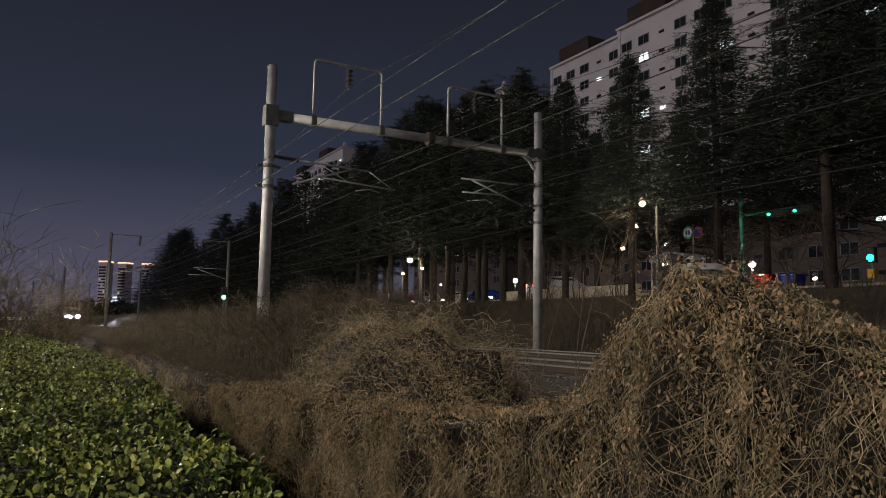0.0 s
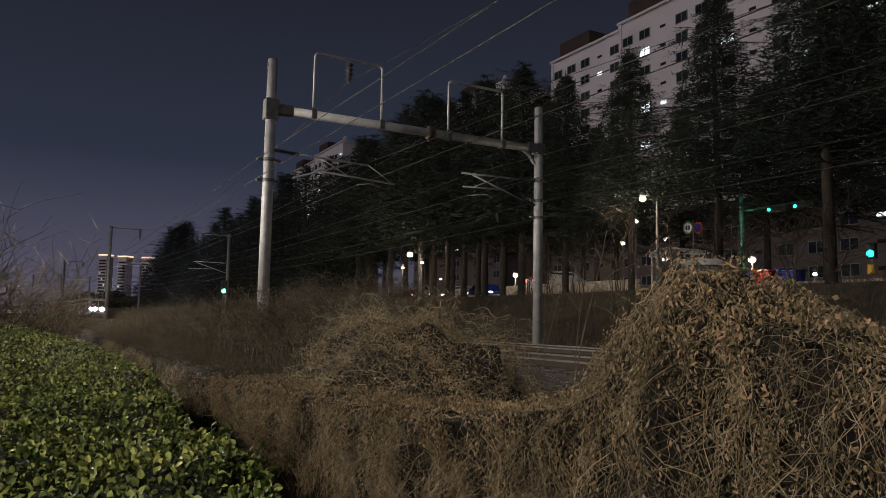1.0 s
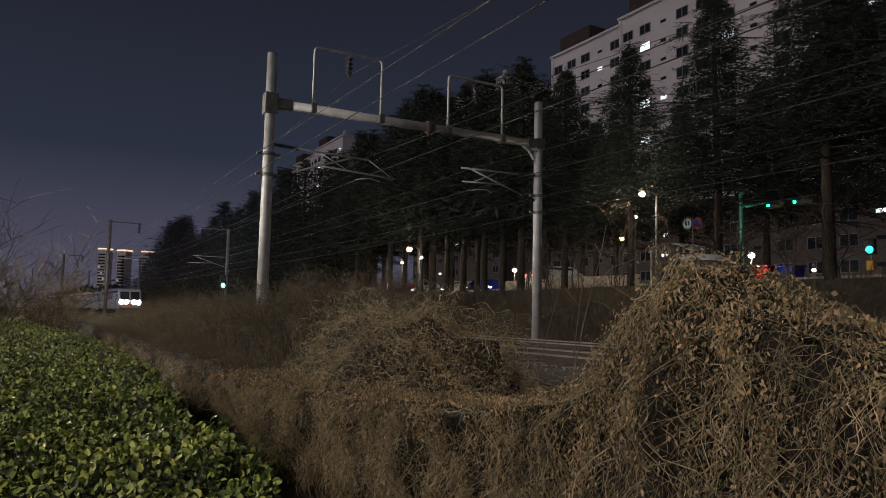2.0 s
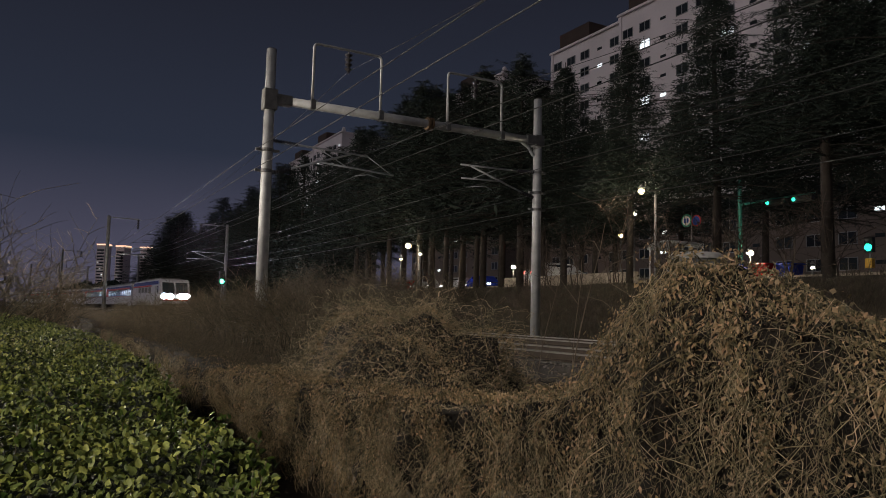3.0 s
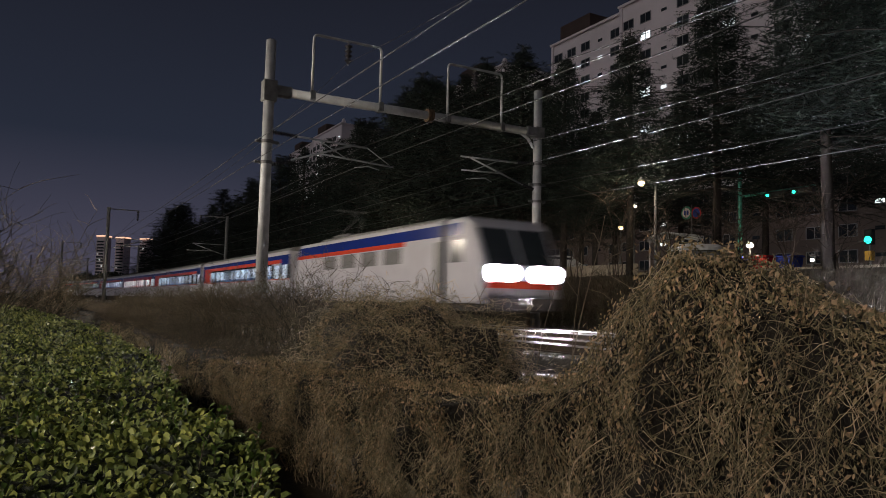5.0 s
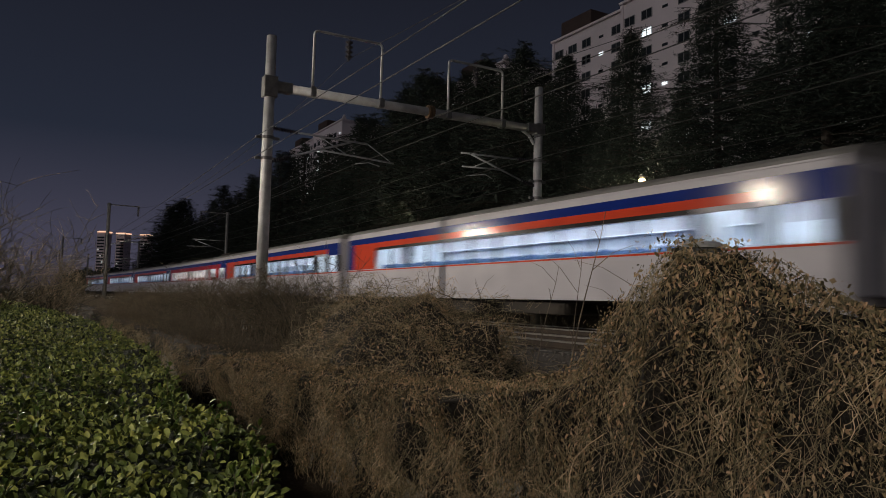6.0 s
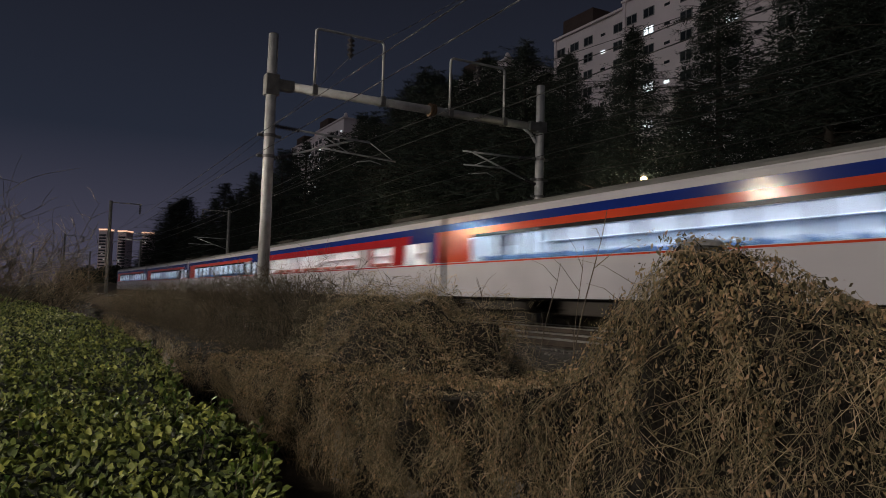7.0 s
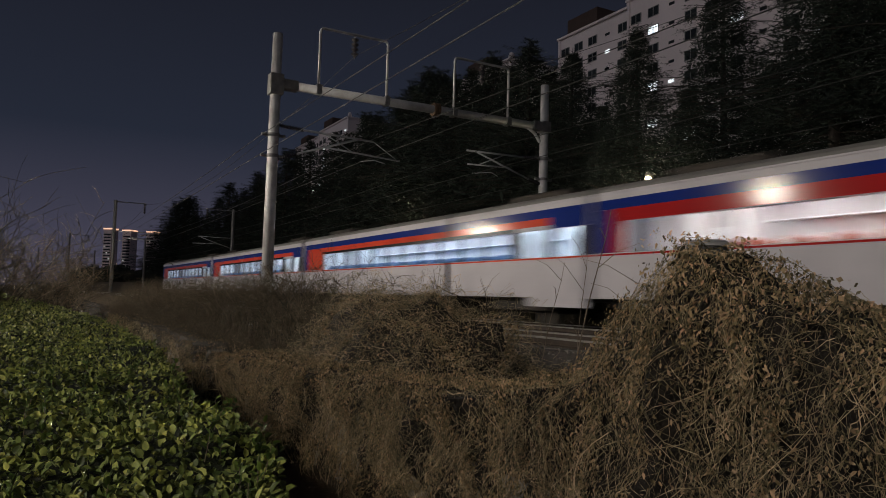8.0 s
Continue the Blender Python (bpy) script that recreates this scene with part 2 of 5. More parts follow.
def part(name, shape, mat, parent=None, label="", smooth=False, m=None):
    me = shape.mesh(name, mat, smooth) if isinstance(shape, Shape) else shape
    ob = new(name, me)
    ob.parent = parent
    if m is not None:
        ob.matrix_basis = m
    return tagged(ob, label)


def array_mesh(name, verts, quads, mat):
    """A mesh from arrays: verts (n, 3), quads (m, 4)."""
    me = bpy.data.meshes.new(name)
    me.vertices.add(len(verts))
    me.vertices.foreach_set("co", np.asarray(verts, np.float32).ravel())
    me.loops.add(quads.size)
    me.loops.foreach_set("vertex_index", quads.astype(np.int32).ravel())
    me.polygons.add(len(quads))
    me.polygons.foreach_set("loop_start", np.arange(0, quads.size, 4, dtype=np.int32))
    me.polygons.foreach_set("loop_total", np.full(len(quads), 4, np.int32))
    me.materials.append(mat)
    me.update(calc_edges=True)
    me.validate()
    return me


def unit(a):
    return a / np.maximum(np.linalg.norm(a, axis=-1, keepdims=True), 1e-9)


LEAF = np.array([(0, 0, 0), (0.3, 0.42, 0.10), (0.72, 0.32, 0.10), (1, 0, -0.06), (0.72, -0.32, 0.10), (0.3, -0.42, 0.10)])


def leaf_arrays(rng, P, way, up, size, wide=0.55):
    """Folded ovate leaves at P that point along way."""
    n = len(P)
    d = unit(way)
    s = unit(np.cross(up, d) + 1e-4)
    u = np.cross(d, s)
    k = size[:, None, None]
    curl = rng.uniform(0.3, 2.2, n)[:, None]
    V = P[:, None, :] + k * (LEAF[None, :, 0, None] * d[:, None] + wide * LEAF[None, :, 1, None] * s[:, None] + (curl * LEAF[None, :, 2])[:, :, None] * u[:, None])
    base = (np.arange(n) * 6)[:, None]
    Q = np.concatenate([base + np.array([[0, 3, 2, 1]]), base + np.array([[0, 5, 4, 3]])])
    return V.reshape(-1, 3), Q


def blade_arrays(P, way, up, size, wide):
    """Flat pointed blades, one face each."""
    n = len(P)
    d = unit(way)
    s = unit(np.cross(up, d) + 1e-4)
    k = size[:, None]
    V = np.stack([P, P + k * (0.45 * d + (wide * 0.5)[:, None] * s), P + k * d, P + k * (0.45 * d - (wide * 0.5)[:, None] * s)], 1)
    return V.reshape(-1, 3), np.arange(n * 4).reshape(-1, 4)


def stem_arrays(P, r):
    """Three-sided stems along P (n, k, 3) with radii r (n, k)."""
    n, k, _ = P.shape
    t = unit(np.gradient(P, axis=1))
    ref = np.where(np.abs(t[..., 2:3]) > 0.9, np.array([1.0, 0, 0]), np.array([0, 0, 1.0]))
    s = unit(np.cross(t, ref))
    u = np.cross(t, s)
    ang = np.array([0, 2.0944, 4.18879])
    ring = P[:, :, None] + r[:, :, None, None] * (np.cos(ang)[None, None, :, None] * s[:, :, None] + np.sin(ang)[None, None, :, None] * u[:, :, None])
    idx = np.arange(n * k * 3).reshape(n, k, 3)
    a, b = idx[:, :-1], idx[:, 1:]
    Q = np.stack([a, np.roll(a, -1, 2), np.roll(b, -1, 2), b], -1).reshape(-1, 4)
    return ring.reshape(-1, 3), Q


def joined(lists):
    V, Q, o = [], [], 0
    for v, q in lists:
        V.append(v)
        Q.append(q + o)
        o += len(v)
    return np.concatenate(V), np.concatenate(Q)


# ---- the line of the railway ----
FAR, NEAR = 13.8, 9.6


def bend(x):
    """How far the line swings towards the viewer's side."""
    d = max(-50.0 - x, 0.0)
    return 3.9e-4 * d * d if d < 150 else 3.9e-4 * 150 * 150 + 0.117 * (d - 150)


def line(y, z, x0=-330.0, x1=140.0, step=5.0):
    n = int((x1 - x0) / step)
    return [(x0 + i * step, y - bend(x0 + i * step), z) for i in range(n + 1)]


def level(x, y):
    """Height of the ground, with the rail tops at 0."""
    v = y + bend(x) if y > 4 else y
    pts = ((-400, -0.85), (2.32, -0.85), (2.55, -0.3), (5.2, -0.38), (6.8, -0.32), (7.2, -0.42), (17.4, -0.42), (19.5, 0.2), (25, 2.3), (29, 2.55), (90, 3.0), (4000, 3.0))
    z = pts[-1][1]
    for (a, za), (b, zb) in zip(pts, pts[1:]):
        if v < b:
            z = za + (zb - za) * max(v - a, 0) / (b - a)
            break
    return z + (0.10 * noise.noise((x * 0.5, y * 0.5, 0)) if abs(v - 12) > 6 and y > 2.5 else 0)


def ground():
    xs = sorted(set([-4000, -2000, -1000, -600] + [-400 + 10 * i for i in range(28)] + [-120 + 2.5 * i for i in range(40)] + [-20 + 0.8 * i for i in range(36)] + [15, 30, 60, 100, 150, 300, 1000, 3000]))
    ys = [-4000, -1000, -300, -100, -40, -15, -6, -3, -1.5, 0, 1, 1.8, 2.32, 2.55, 3, 3.5, 4.1, 5.2, 6, 6.8, 7.2, 9, 12, 15, 17.4, 18.5, 19.5, 21, 23, 25, 27, 29, 33, 40, 60, 90, 150, 300, 800, 4000]
    vs = [(x, y - (bend(x) if y > 4 else 0), level(x, y - (bend(x) if y > 4 else 0))) for x in xs for y in ys]
    n = len(ys)
    fs = [(i * n + j, (i + 1) * n + j, (i + 1) * n + j + 1, i * n + j + 1) for i in range(len(xs) - 1) for j in range(n - 1)]
    tagged(new("ground", finish("ground", vs, fs, M["earth"], True)), "dark bare earth and dead grass beside the railway", "ground", kind="structure")


def retaining_wall():
    s = Shape()
    for a, b in ((-60, -10.35), (-9.8, 6)):
        s.box(a, b, 2.30, 2.52, -1.0, -0.32).box(a, b, 2.27, 2.56, -0.32, -0.26)
    tagged(new("wall_trackside", s.mesh("wall_trackside", M["concrete"])), "low concrete retaining wall hidden under dry vines", "wall", kind="structure")


ground()
retaining_wall()


# ---- tracks ----
def track(yc, label):
    t = thing("railway_track", label, "railway track", group="parallel tracks", kind="structure")
    bed = [(-1.9, -0.45), (-1.45, -0.19), (1.45, -0.19), (1.9, -0.45)]
    part("ballast_bed", Shape().sweep(line(yc, 0.0), bed), M["ballast"], t, "grey crushed-stone ballast")
    head = [(-0.035, -0.035), (-0.035, -0.006), (-0.028, 0.0), (0.028, 0.0), (0.035, -0.006), (0.035, -0.035)]
    web = [(-0.07, -0.17), (-0.07, -0.155), (-0.01, -0.14), (-0.01, -0.036), (0.01, -0.036), (0.01, -0.14), (0.07, -0.155), (0.07, -0.17)]
    for side in (-0.7525, 0.7525):
        r = part("rail", Shape().sweep(line(yc + side, 0.0), web), M["rail_side"], t, "rusty steel rail with a worn shiny top")
        part("rail_head", Shape().sweep(line(yc + side, 0.0), head), M["rail"], r, "shiny worn rail head")
    me = Shape().box(-0.12, 0.12, -1.2, 1.2, -0.30, -0.172, 0.02).mesh("sleeper", M["sleeper"])
    x = -46.0
    far = Shape()
    while x < 3:
        part("sleeper", me, None, t, m=pose(x, yc - bend(x), 0))
        x += 0.6
    x = -46.6
    while x > -150:
        y = yc - bend(x)
        far.box(x - 0.12, x + 0.12, y - 1.2, y + 1.2, -0.30, -0.172)
        x -= 0.6
    tagged(part("far_sleepers", far, M["sleeper"], t), kind="stuff")
    rng = np.random.default_rng(int(yc * 10))
    n = 5200
    X = -34 * rng.random(n) ** 0.8 - 1.0
    Y = yc + rng.uniform(-1.85, 1.85, n)
    Z = -0.19 - np.maximum(np.abs(Y - yc) - 1.45, 0) * 0.6
    P = np.stack([X, Y, Z], 1)
    corner = np.array([(-1, -1, -1), (1, -1, -1), (1, 1, -1), (-1, 1, -1), (-1, -1, 1), (1, -1, 1), (1, 1, 1), (-1, 1, 1)]) * 0.5
    V = P[:, None] + (corner[None] * rng.uniform(0.5, 1.0, (n, 8, 1))) * rng.uniform(0.03, 0.07, (n, 1, 3))
    Q = (np.arange(n) * 8)[:, None, None] + np.array([[0, 3, 2, 1], [4, 5, 6, 7], [0, 1, 5, 4], [1, 2, 6, 5], [2, 3, 7, 6], [3, 0, 4, 7]])[None]
    tagged(part("ballast_stones", array_mesh("ballast_stones", V.reshape(-1, 3), Q.reshape(-1, 4), M["stone"]), None, t), kind="stuff")


track(NEAR, "empty ballasted railway track with concrete sleepers")
track(FAR, "ballasted railway track carrying the passing train")


# ---- overhead line ----
PX, PY0, PY1 = -23.0, 6.3, 16.9


def insulator(p0, p1, r=0.075, sheds=6):
    p0, p1 = Vector(p0), Vector(p1)
    s = Shape()
    pts, rs = [], []
    for i in range(sheds * 4 + 1):
        pts.append(p0.lerp(p1, i / (sheds * 4)))
        rs.append([0.35, 1.0, 0.85, 0.4][i % 4] * r)
    return s.tube(pts, rs, 10)


def hoop(g, y0, y1, zb, zt, name="insulator_frame"):
    b = 0.14
    pts = [(PX, y0, zb), (PX, y0, zt - b)] + [(PX, y0 + b - b * math.cos(a), zt - b + b * math.sin(a)) for a in (0.5, 1.0)] + [(PX, y0 + b, zt)]
    pts += [(PX, y1 - b, zt)] + [(PX, y1 - b + b * math.sin(a), zt - b + b * math.cos(a)) for a in (0.5, 1.0)] + [(PX, y1, zt - b), (PX, y1, zb)]
    f = part(name, Shape().tube(pts, 0.045, 10), M["galv"], g, "bent grey steel pipe frame", True)
    for y in (y0, y1):
        part("clamp", Shape().box(PX - 0.17, PX + 0.17, y - 0.09, y + 0.09, zb - 0.16, zb + 0.16, 0.02), M["galv_dark"], f)
    ym = (y0 + y1) / 2
    part("insulator", insulator((PX, ym, zt - 0.12), (PX, ym, zt - 0.78), 0.14, 4), M["porcelain"], f, "dark ribbed porcelain insulator", True)
    part("hanger", Shape().tube([(PX, ym, zt), (PX, ym, zt - 0.14)], 0.025, 8), M["galv_dark"], f)
    part("wire_clip", Shape().tube([(PX, ym, zt - 0.76), (PX, ym, zt - 0.84)], 0.02, 8), M["galv_dark"], f)


def portal():
    g = thing("catenary_portal", "grey steel tube portal spanning both railway tracks", "catenary portal", group="overhead line supports")
    for y, top in ((PY0, 9.02), (PY1, 9.10)):
        p = part("post", Shape().tube([(PX, y, -0.6), (PX, y, top)], [0.19, 0.16], 20), M["galv"], g, "tall round grey steel post", True)
        part("post_cap", Shape().tube([(PX, y, top), (PX, y, top + 0.03)], [0.165, 0.12], 20), M["galv_dark"], p)
        part("footing", Shape().box(PX - 0.4, PX + 0.4, y - 0.4, y + 0.4, -0.8, -0.22, 0.04), M["concrete"], p)
    z0, z1 = 7.40, 7.44
    part("beam", Shape().tube([(PX, PY0 + 0.1, z0), (PX, PY1 - 0.1, z1)], 0.15, 20), M["galv"], g, "long round grey cross beam", True)
    c = part("beam_socket", Shape().box(PX - 0.2, PX + 0.2, PY0 - 0.22, PY0 + 0.22, z0 - 0.38, z0 + 0.30, 0.03).box(PX - 0.17, PX + 0.17, PY0 + 0.18, PY0 + 0.72, z0 - 0.16, z0 + 0.17, 0.03), M["galv_dark"], g, "weathered bolted steel beam socket")
    for k in range(5):
        part("bolt", Shape().tube([(PX + 0.2, PY0 + 0.26 + 0.1 * k, z0 + 0.06), (PX + 0.24, PY0 + 0.26 + 0.1 * k, z0 + 0.06)], 0.02, 6), M["galv_dark"], c)
    part("beam_socket", Shape().box(PX - 0.2, PX + 0.2, PY1 - 0.6, PY1 - 0.15, z1 - 0.17, z1 + 0.17, 0.03).box(PX - 0.2, PX + 0.2, PY1 - 0.2, PY1 + 0.2, z1 - 0.22, z1 + 0.22, 0.03), M["galv_dark"], g, "weathered bolted steel beam socket")
    part("knee_brace", Shape().tube([(PX, PY1 - 0.75, z1 - 0.12), (PX, PY1 - 0.45, z1 - 0.28), (PX, PY1 - 0.2, z1 - 0.6)], 0.06, 10), M["galv"], g)
    part("beam_joint", Shape().tube([(PX, 12.0, z0 + 0.02), (PX, 12.09, z0 + 0.02)], 0.24, 16).tube([(PX, 12.13, z0 + 0.02), (PX, 12.22, z0 + 0.02)], 0.24, 16), M["rust"], g, "rusty bolted beam flange")
    part("lamp_eye", Shape().ball((PX + 0.1, 12.0, z0 - 0.3), 0.06), M["porcelain"], g)
    hoop(g, 7.72, 10.17, 7.43, 9.52)
    hoop(g, 12.84, 15.19, 7.43, 9.47)
    for y, z in ((PY0, 5.72), (PY0, 5.05), (PY1, 6.2), (PY1, 5.4), (PY1, 4.75)):
        b = part("pole_band", Shape().tube([(PX, y, z - 0.05), (PX, y, z + 0.05)], 0.21, 16), M["galv_dark"], g)
        part("bracket", Shape().box(PX - 0.05, PX + 0.05, y - 0.38, y + 0.38, z - 0.04, z + 0.04), M["galv_dark"], b)
    # cantilever of the near track
    c = part("cantilever", Shape().tube([(PX, 7.25, 6.02), (PX, 9.75, 5.95)], 0.035, 8).tube([(PX, 7.05, 5.2), (PX, 9.3, 6.0)], 0.035, 8)
             .tube([(PX, 8.0, 5.55), (PX, 10.75, 5.40)], 0.03, 8).tube([(PX, 9.75, 5.95), (PX, 10.6, 5.45)], 0.018, 6).tube([(PX, 8.0, 6.0), (PX, 9.0, 5.5)], 0.02, 6)
             .tube([(PX + 0.02, 9.3, 5.22), (PX + 0.02, 9.8, 5.32), (PX + 0.02, 10.2, 5.24)], 0.018, 6), M["galv"], g, "grey tube cantilever holding the contact wire", True)
    part("insulator", insulator((PX, 6.45, 6.06), (PX, 7.3, 6.02), 0.085, 9), M["porcelain"], c, "dark ribbed rod insulator", True)
    part("insulator", insulator((PX, 6.45, 5.0), (PX, 7.1, 5.22), 0.085, 8), M["porcelain"], c, "dark ribbed rod insulator", True)
    # cantilever of the far track
    c = part("cantilever", Shape().tube([(PX, 13.45, 6.12), (PX, 16.0, 6.16)], 0.035, 8).tube([(PX, 13.9, 6.1), (PX, 16.2, 5.35)], 0.035, 8)
             .tube([(PX, 13.5, 5.62), (PX, 15.3, 5.68)], 0.03, 8).tube([(PX, 13.9, 5.62), (PX, 15.1, 6.14)], 0.02, 6).tube([(PX + 0.02, 13.7, 5.3), (PX + 0.02, 14.5, 5.42), (PX + 0.02, 14.8, 5.3)], 0.018, 6), M["galv"], g, "grey tube cantilever holding the contact wire", True)
    part("insulator", insulator((PX, 15.95, 6.16), (PX, 16.75, 6.2), 0.075, 9), M["porcelain"], c, "dark ribbed rod insulator", True)
    part("insulator", insulator((PX, 16.1, 5.38), (PX, 16.75, 5.2), 0.075, 7), M["porcelain"], c, "dark ribbed rod insulator", True)


portal()


def mast(x, y0, side, label):
    """A single mast of the overhead line with its arms over one track."""
    g = thing("catenary_mast", label, "catenary mast", pose(x, y0 - bend(x), 0), "overhead line supports")
    part("post", Shape().tube([(0, 0, -0.6), (0, 0, 9.0)], [0.17, 0.15], 14), M["galv_dark"], g, "weathered round steel post", True)
    a = part("arm", Shape().tube([(0, -0.2 * side, 8.85), (0, 2.7 * side, 8.85)], 0.05, 8), M["galv_dark"], g)
    part("insulator", insulator((0, 2.55 * side, 8.8), (0, 2.55 * side, 7.9), 0.13, 4), M["porcelain"], a, "dark ribbed porcelain insulator", True)
    part("cantilever", Shape().tube([(0, 0.2 * side, 6.1), (0, 3.3 * side, 6.1)], 0.035, 8).tube([(0, 0.2 * side, 5.1), (0, 3.0 * side, 6.0)], 0.035, 8)
         .tube([(0, 1.2 * side, 5.45), (0, 3.8 * side, 5.4)], 0.03, 8), M["galv"], g, "grey tube cantilever", True)
    return g


for mx in (-75.0, -127.0, -179.0):
    mast(mx, 6.2, 1, "weathered steel railway mast with arm and insulator")
    mast(mx, 17.1, -1, "weathered steel railway mast behind the tracks")
mast(29.0, 6.2, 1, "weathered steel railway mast with arm and insulator")
mast(29.0, 17.1, -1, "weathered steel railway mast behind the tracks")


def wire(name, label, y, z, sag, r=0.012, zig=0.0):
    xs = (-179.0, -127.0, -75.0, -23.0, 29.0, 81.0)
    pts = []
    for i, (a, b) in enumerate(zip(xs, xs[1:])):
        for k in range(12):
            u = k / 12
            x = a + (b - a) * u
            off = zig * (1 - 2 * u) * (-1) ** i
            pts.append((x, y - bend(x) + off, z - 4 * sag * u * (1 - u)))
    pts.append((xs[-1], y, z))
    tagged(new(name, Shape().tube(pts, r, 5).mesh(name, M["wire"], True)), label, "wire", "overhead wires")


wire("feeder_wire", "thin feeder wire hanging from insulators over the tracks", 8.95, 8.78, 1.2, 0.010)
wire("feeder_wire", "thin feeder wire hanging from insulators over the tracks", 14.0, 8.75, 1.2, 0.010)
wire("messenger_wire", "thin catenary messenger wire over the near track", NEAR, 5.98, 0.45, 0.012)
wire("contact_wire", "thin copper contact wire over the near track", NEAR, 5.25, 0.03, 0.013, 0.2)
wire("messenger_wire", "thin catenary messenger wire over the far track", FAR, 6.12, 0.45, 0.012)
wire("contact_wire", "thin copper contact wire over the far track", FAR, 5.25, 0.03, 0.013, 0.2)
wire("return_wire", "thin return wire fixed along the far poles", 17.15, 4.78, 0.15, 0.016)
wire("return_wire", "thin return wire fixed along the far poles", 17.2, 5.45, 0.2, 0.014)
wire("return_wire", "thin return wire fixed along the near poles", 5.95, 5.72, 0.15, 0.012)
wire("return_wire", "thin return wire fixed along the near poles", 5.95, 5.10, 0.05, 0.012)


# ---- the train ----
LENGTH, PITCH = 22.8, 23.5


def bogie(t, x):
    b = part("bogie", Shape().box(x - 1.6, x + 1.6, -1.1, -0.95, 0.42, 0.72, 0.03).box(x - 1.6, x + 1.6, 0.95, 1.1, 0.42, 0.72, 0.03)
             .box(x - 0.25, x + 0.25, -1.1, 1.1, 0.45, 0.85, 0.03), M["under"], t, "dark grimy steel bogie")
    for dx in (-1.1, 1.1):
        s = Shape()
        for y in (-0.75, 0.75):
            s.tube([(x + dx, y - 0.06, 0.43), (x + dx, y + 0.06, 0.43)], 0.43, 20)
        s.tube([(x + dx, -0.75, 0.43), (x + dx, 0.75, 0.43)], 0.08, 8)
        part("wheelset", s, M["under"], b)


def coach(label, red=False, ac=False):
    """Along x, front at +LENGTH / 2, rail tops at 0."""
    t = thing("passenger_coach", label, "train coach", group="coaches of the train")
    h, w = LENGTH / 2, 1.55
    accent = M["car_crimson"] if red else M["car_red"]
    # window openings: x ranges
    tail = 1.1 if red else 2.9
    wins = [(-h + tail + 1.5 * k, -h + tail + 1.5 * k + 1.42) for k in range(12 if red else 11)]
    wins += [(h - 3.1, h - 1.75), (h - 1.45, h - 0.35)] if not red else [(h - 5.0, h - 3.1), (h - 2.0, h - 0.5)]
    if red:
        wins = [v for v in wins if v[1] < h - 5.4 or v[0] > h - 5.1]
    body = Shape()
    for s in (-1, 1):
        y0, y1 = sorted((s * w, s * (w - 0.07)))
        body.box(-h, h, y0, y1, 0.80, 1.92)
        body.box(-h, h, y0, y1, 2.68, 3.42)
        edge = -h
        for a, b in wins + [(h, h)]:
            if a - edge < 0.6 and not red:
                part("window_pillar", Shape().box(edge, a, y0, y1, 1.92, 2.68), M["car_black"], t, "black pillar between windows")
            else:
                body.box(edge, a, y0, y1, 1.92, 2.68)
            edge = b
    for x0, x1 in ((-h, -h + 0.07), (h - 0.07, h)):
        body.box(x0, x1, -w + 0.07, -0.45, 0.80, 3.42).box(x0, x1, 0.45, w - 0.07, 0.80, 3.42).box(x0, x1, -0.45, 0.45, 3.05, 3.42)
    body.box(-h, h, -w + 0.07, w - 0.07, 1.02, 1.12)
    part("body_shell", body, M["car_white"], t, "white painted steel coach body")
    roof = Shape()
    prof = [(-w, 3.42), (-w + 0.08, 3.53), (-w + 0.35, 3.66), (-0.7, 3.74), (0, 3.77), (0.7, 3.74), (w - 0.35, 3.66), (w - 0.08, 3.53), (w, 3.42)]
    roof.sweep([(-h, 0, 0), (h, 0, 0)], prof)
    r = part("roof", roof, M["car_roof"], t, "dirty light grey curved roof")
    part("gutter", Shape().box(-h, h, -w - 0.02, -w + 0.03, 3.40, 3.44).box(-h, h, w - 0.03, w + 0.02, 3.40, 3.44), M["car_white"], r)
    if ac:
        for x in (-h + 3.2, h - 3.2):
            part("air_conditioner", Shape().box(x - 1.4, x + 1.4, -0.85, 0.85, 3.68, 3.93, 0.08), M["under"], r, "boxy dark grey roof air conditioner")
    for s in (-1, 1):
        y0, y1 = sorted((s * (w + 0.004), s * (w - 0.01)))
        part("blue_stripe", Shape().box(-h, h, y0, y1, 3.0, 3.24), M["car_blue"], t, "deep blue painted stripe")
        part("red_stripe", Shape().box(-h + 0.6, h - 1.6, y0, y1, 2.69 if red else 2.79, 3.0), accent, t, "red painted stripe")
        part("blue_end", Shape().box(h - 1.6, h, y0, y1, 2.69, 3.0), M["car_blue"], t, "deep blue painted end panel")
        part("red_end", Shape().box(-h + 0.6, -h + tail - 0.02, y0, y1, 1.93, 2.69 if red else 2.79), accent, t, "plain red painted end panel")
        part("blue_tail", Shape().box(-h, -h + 0.58, y0, y1, 1.93, 2.995), M["car_blue"], t, "deep blue painted end panel")
        part("sill_line", Shape().box(-h, h, y0, y1, 1.86, 1.905), accent, t, "thin red line under the windows")
        if not red:
            part("black_band", Shape().box(-h + 2.88, h - 3.15, y0, y1, 2.685, 2.79), M["car_black"], t, "black band over the windows")
        else:
            part("red_pier", Shape().box(h - 5.38, h - 5.02, y0, y1, 1.93, 2.69), accent, t)
            part("red_pier", Shape().box(h - 3.08, h - 2.02, y0, y1, 1.93, 2.69), accent, t)
        for a, b in wins:
            pane = part("window", Shape().box(a, b, s * (w - 0.045) - 0.004, s * (w - 0.045) + 0.004, 1.92, 2.68), M["glass"], t, "clear lit window pane")
            pane.visible_shadow = False
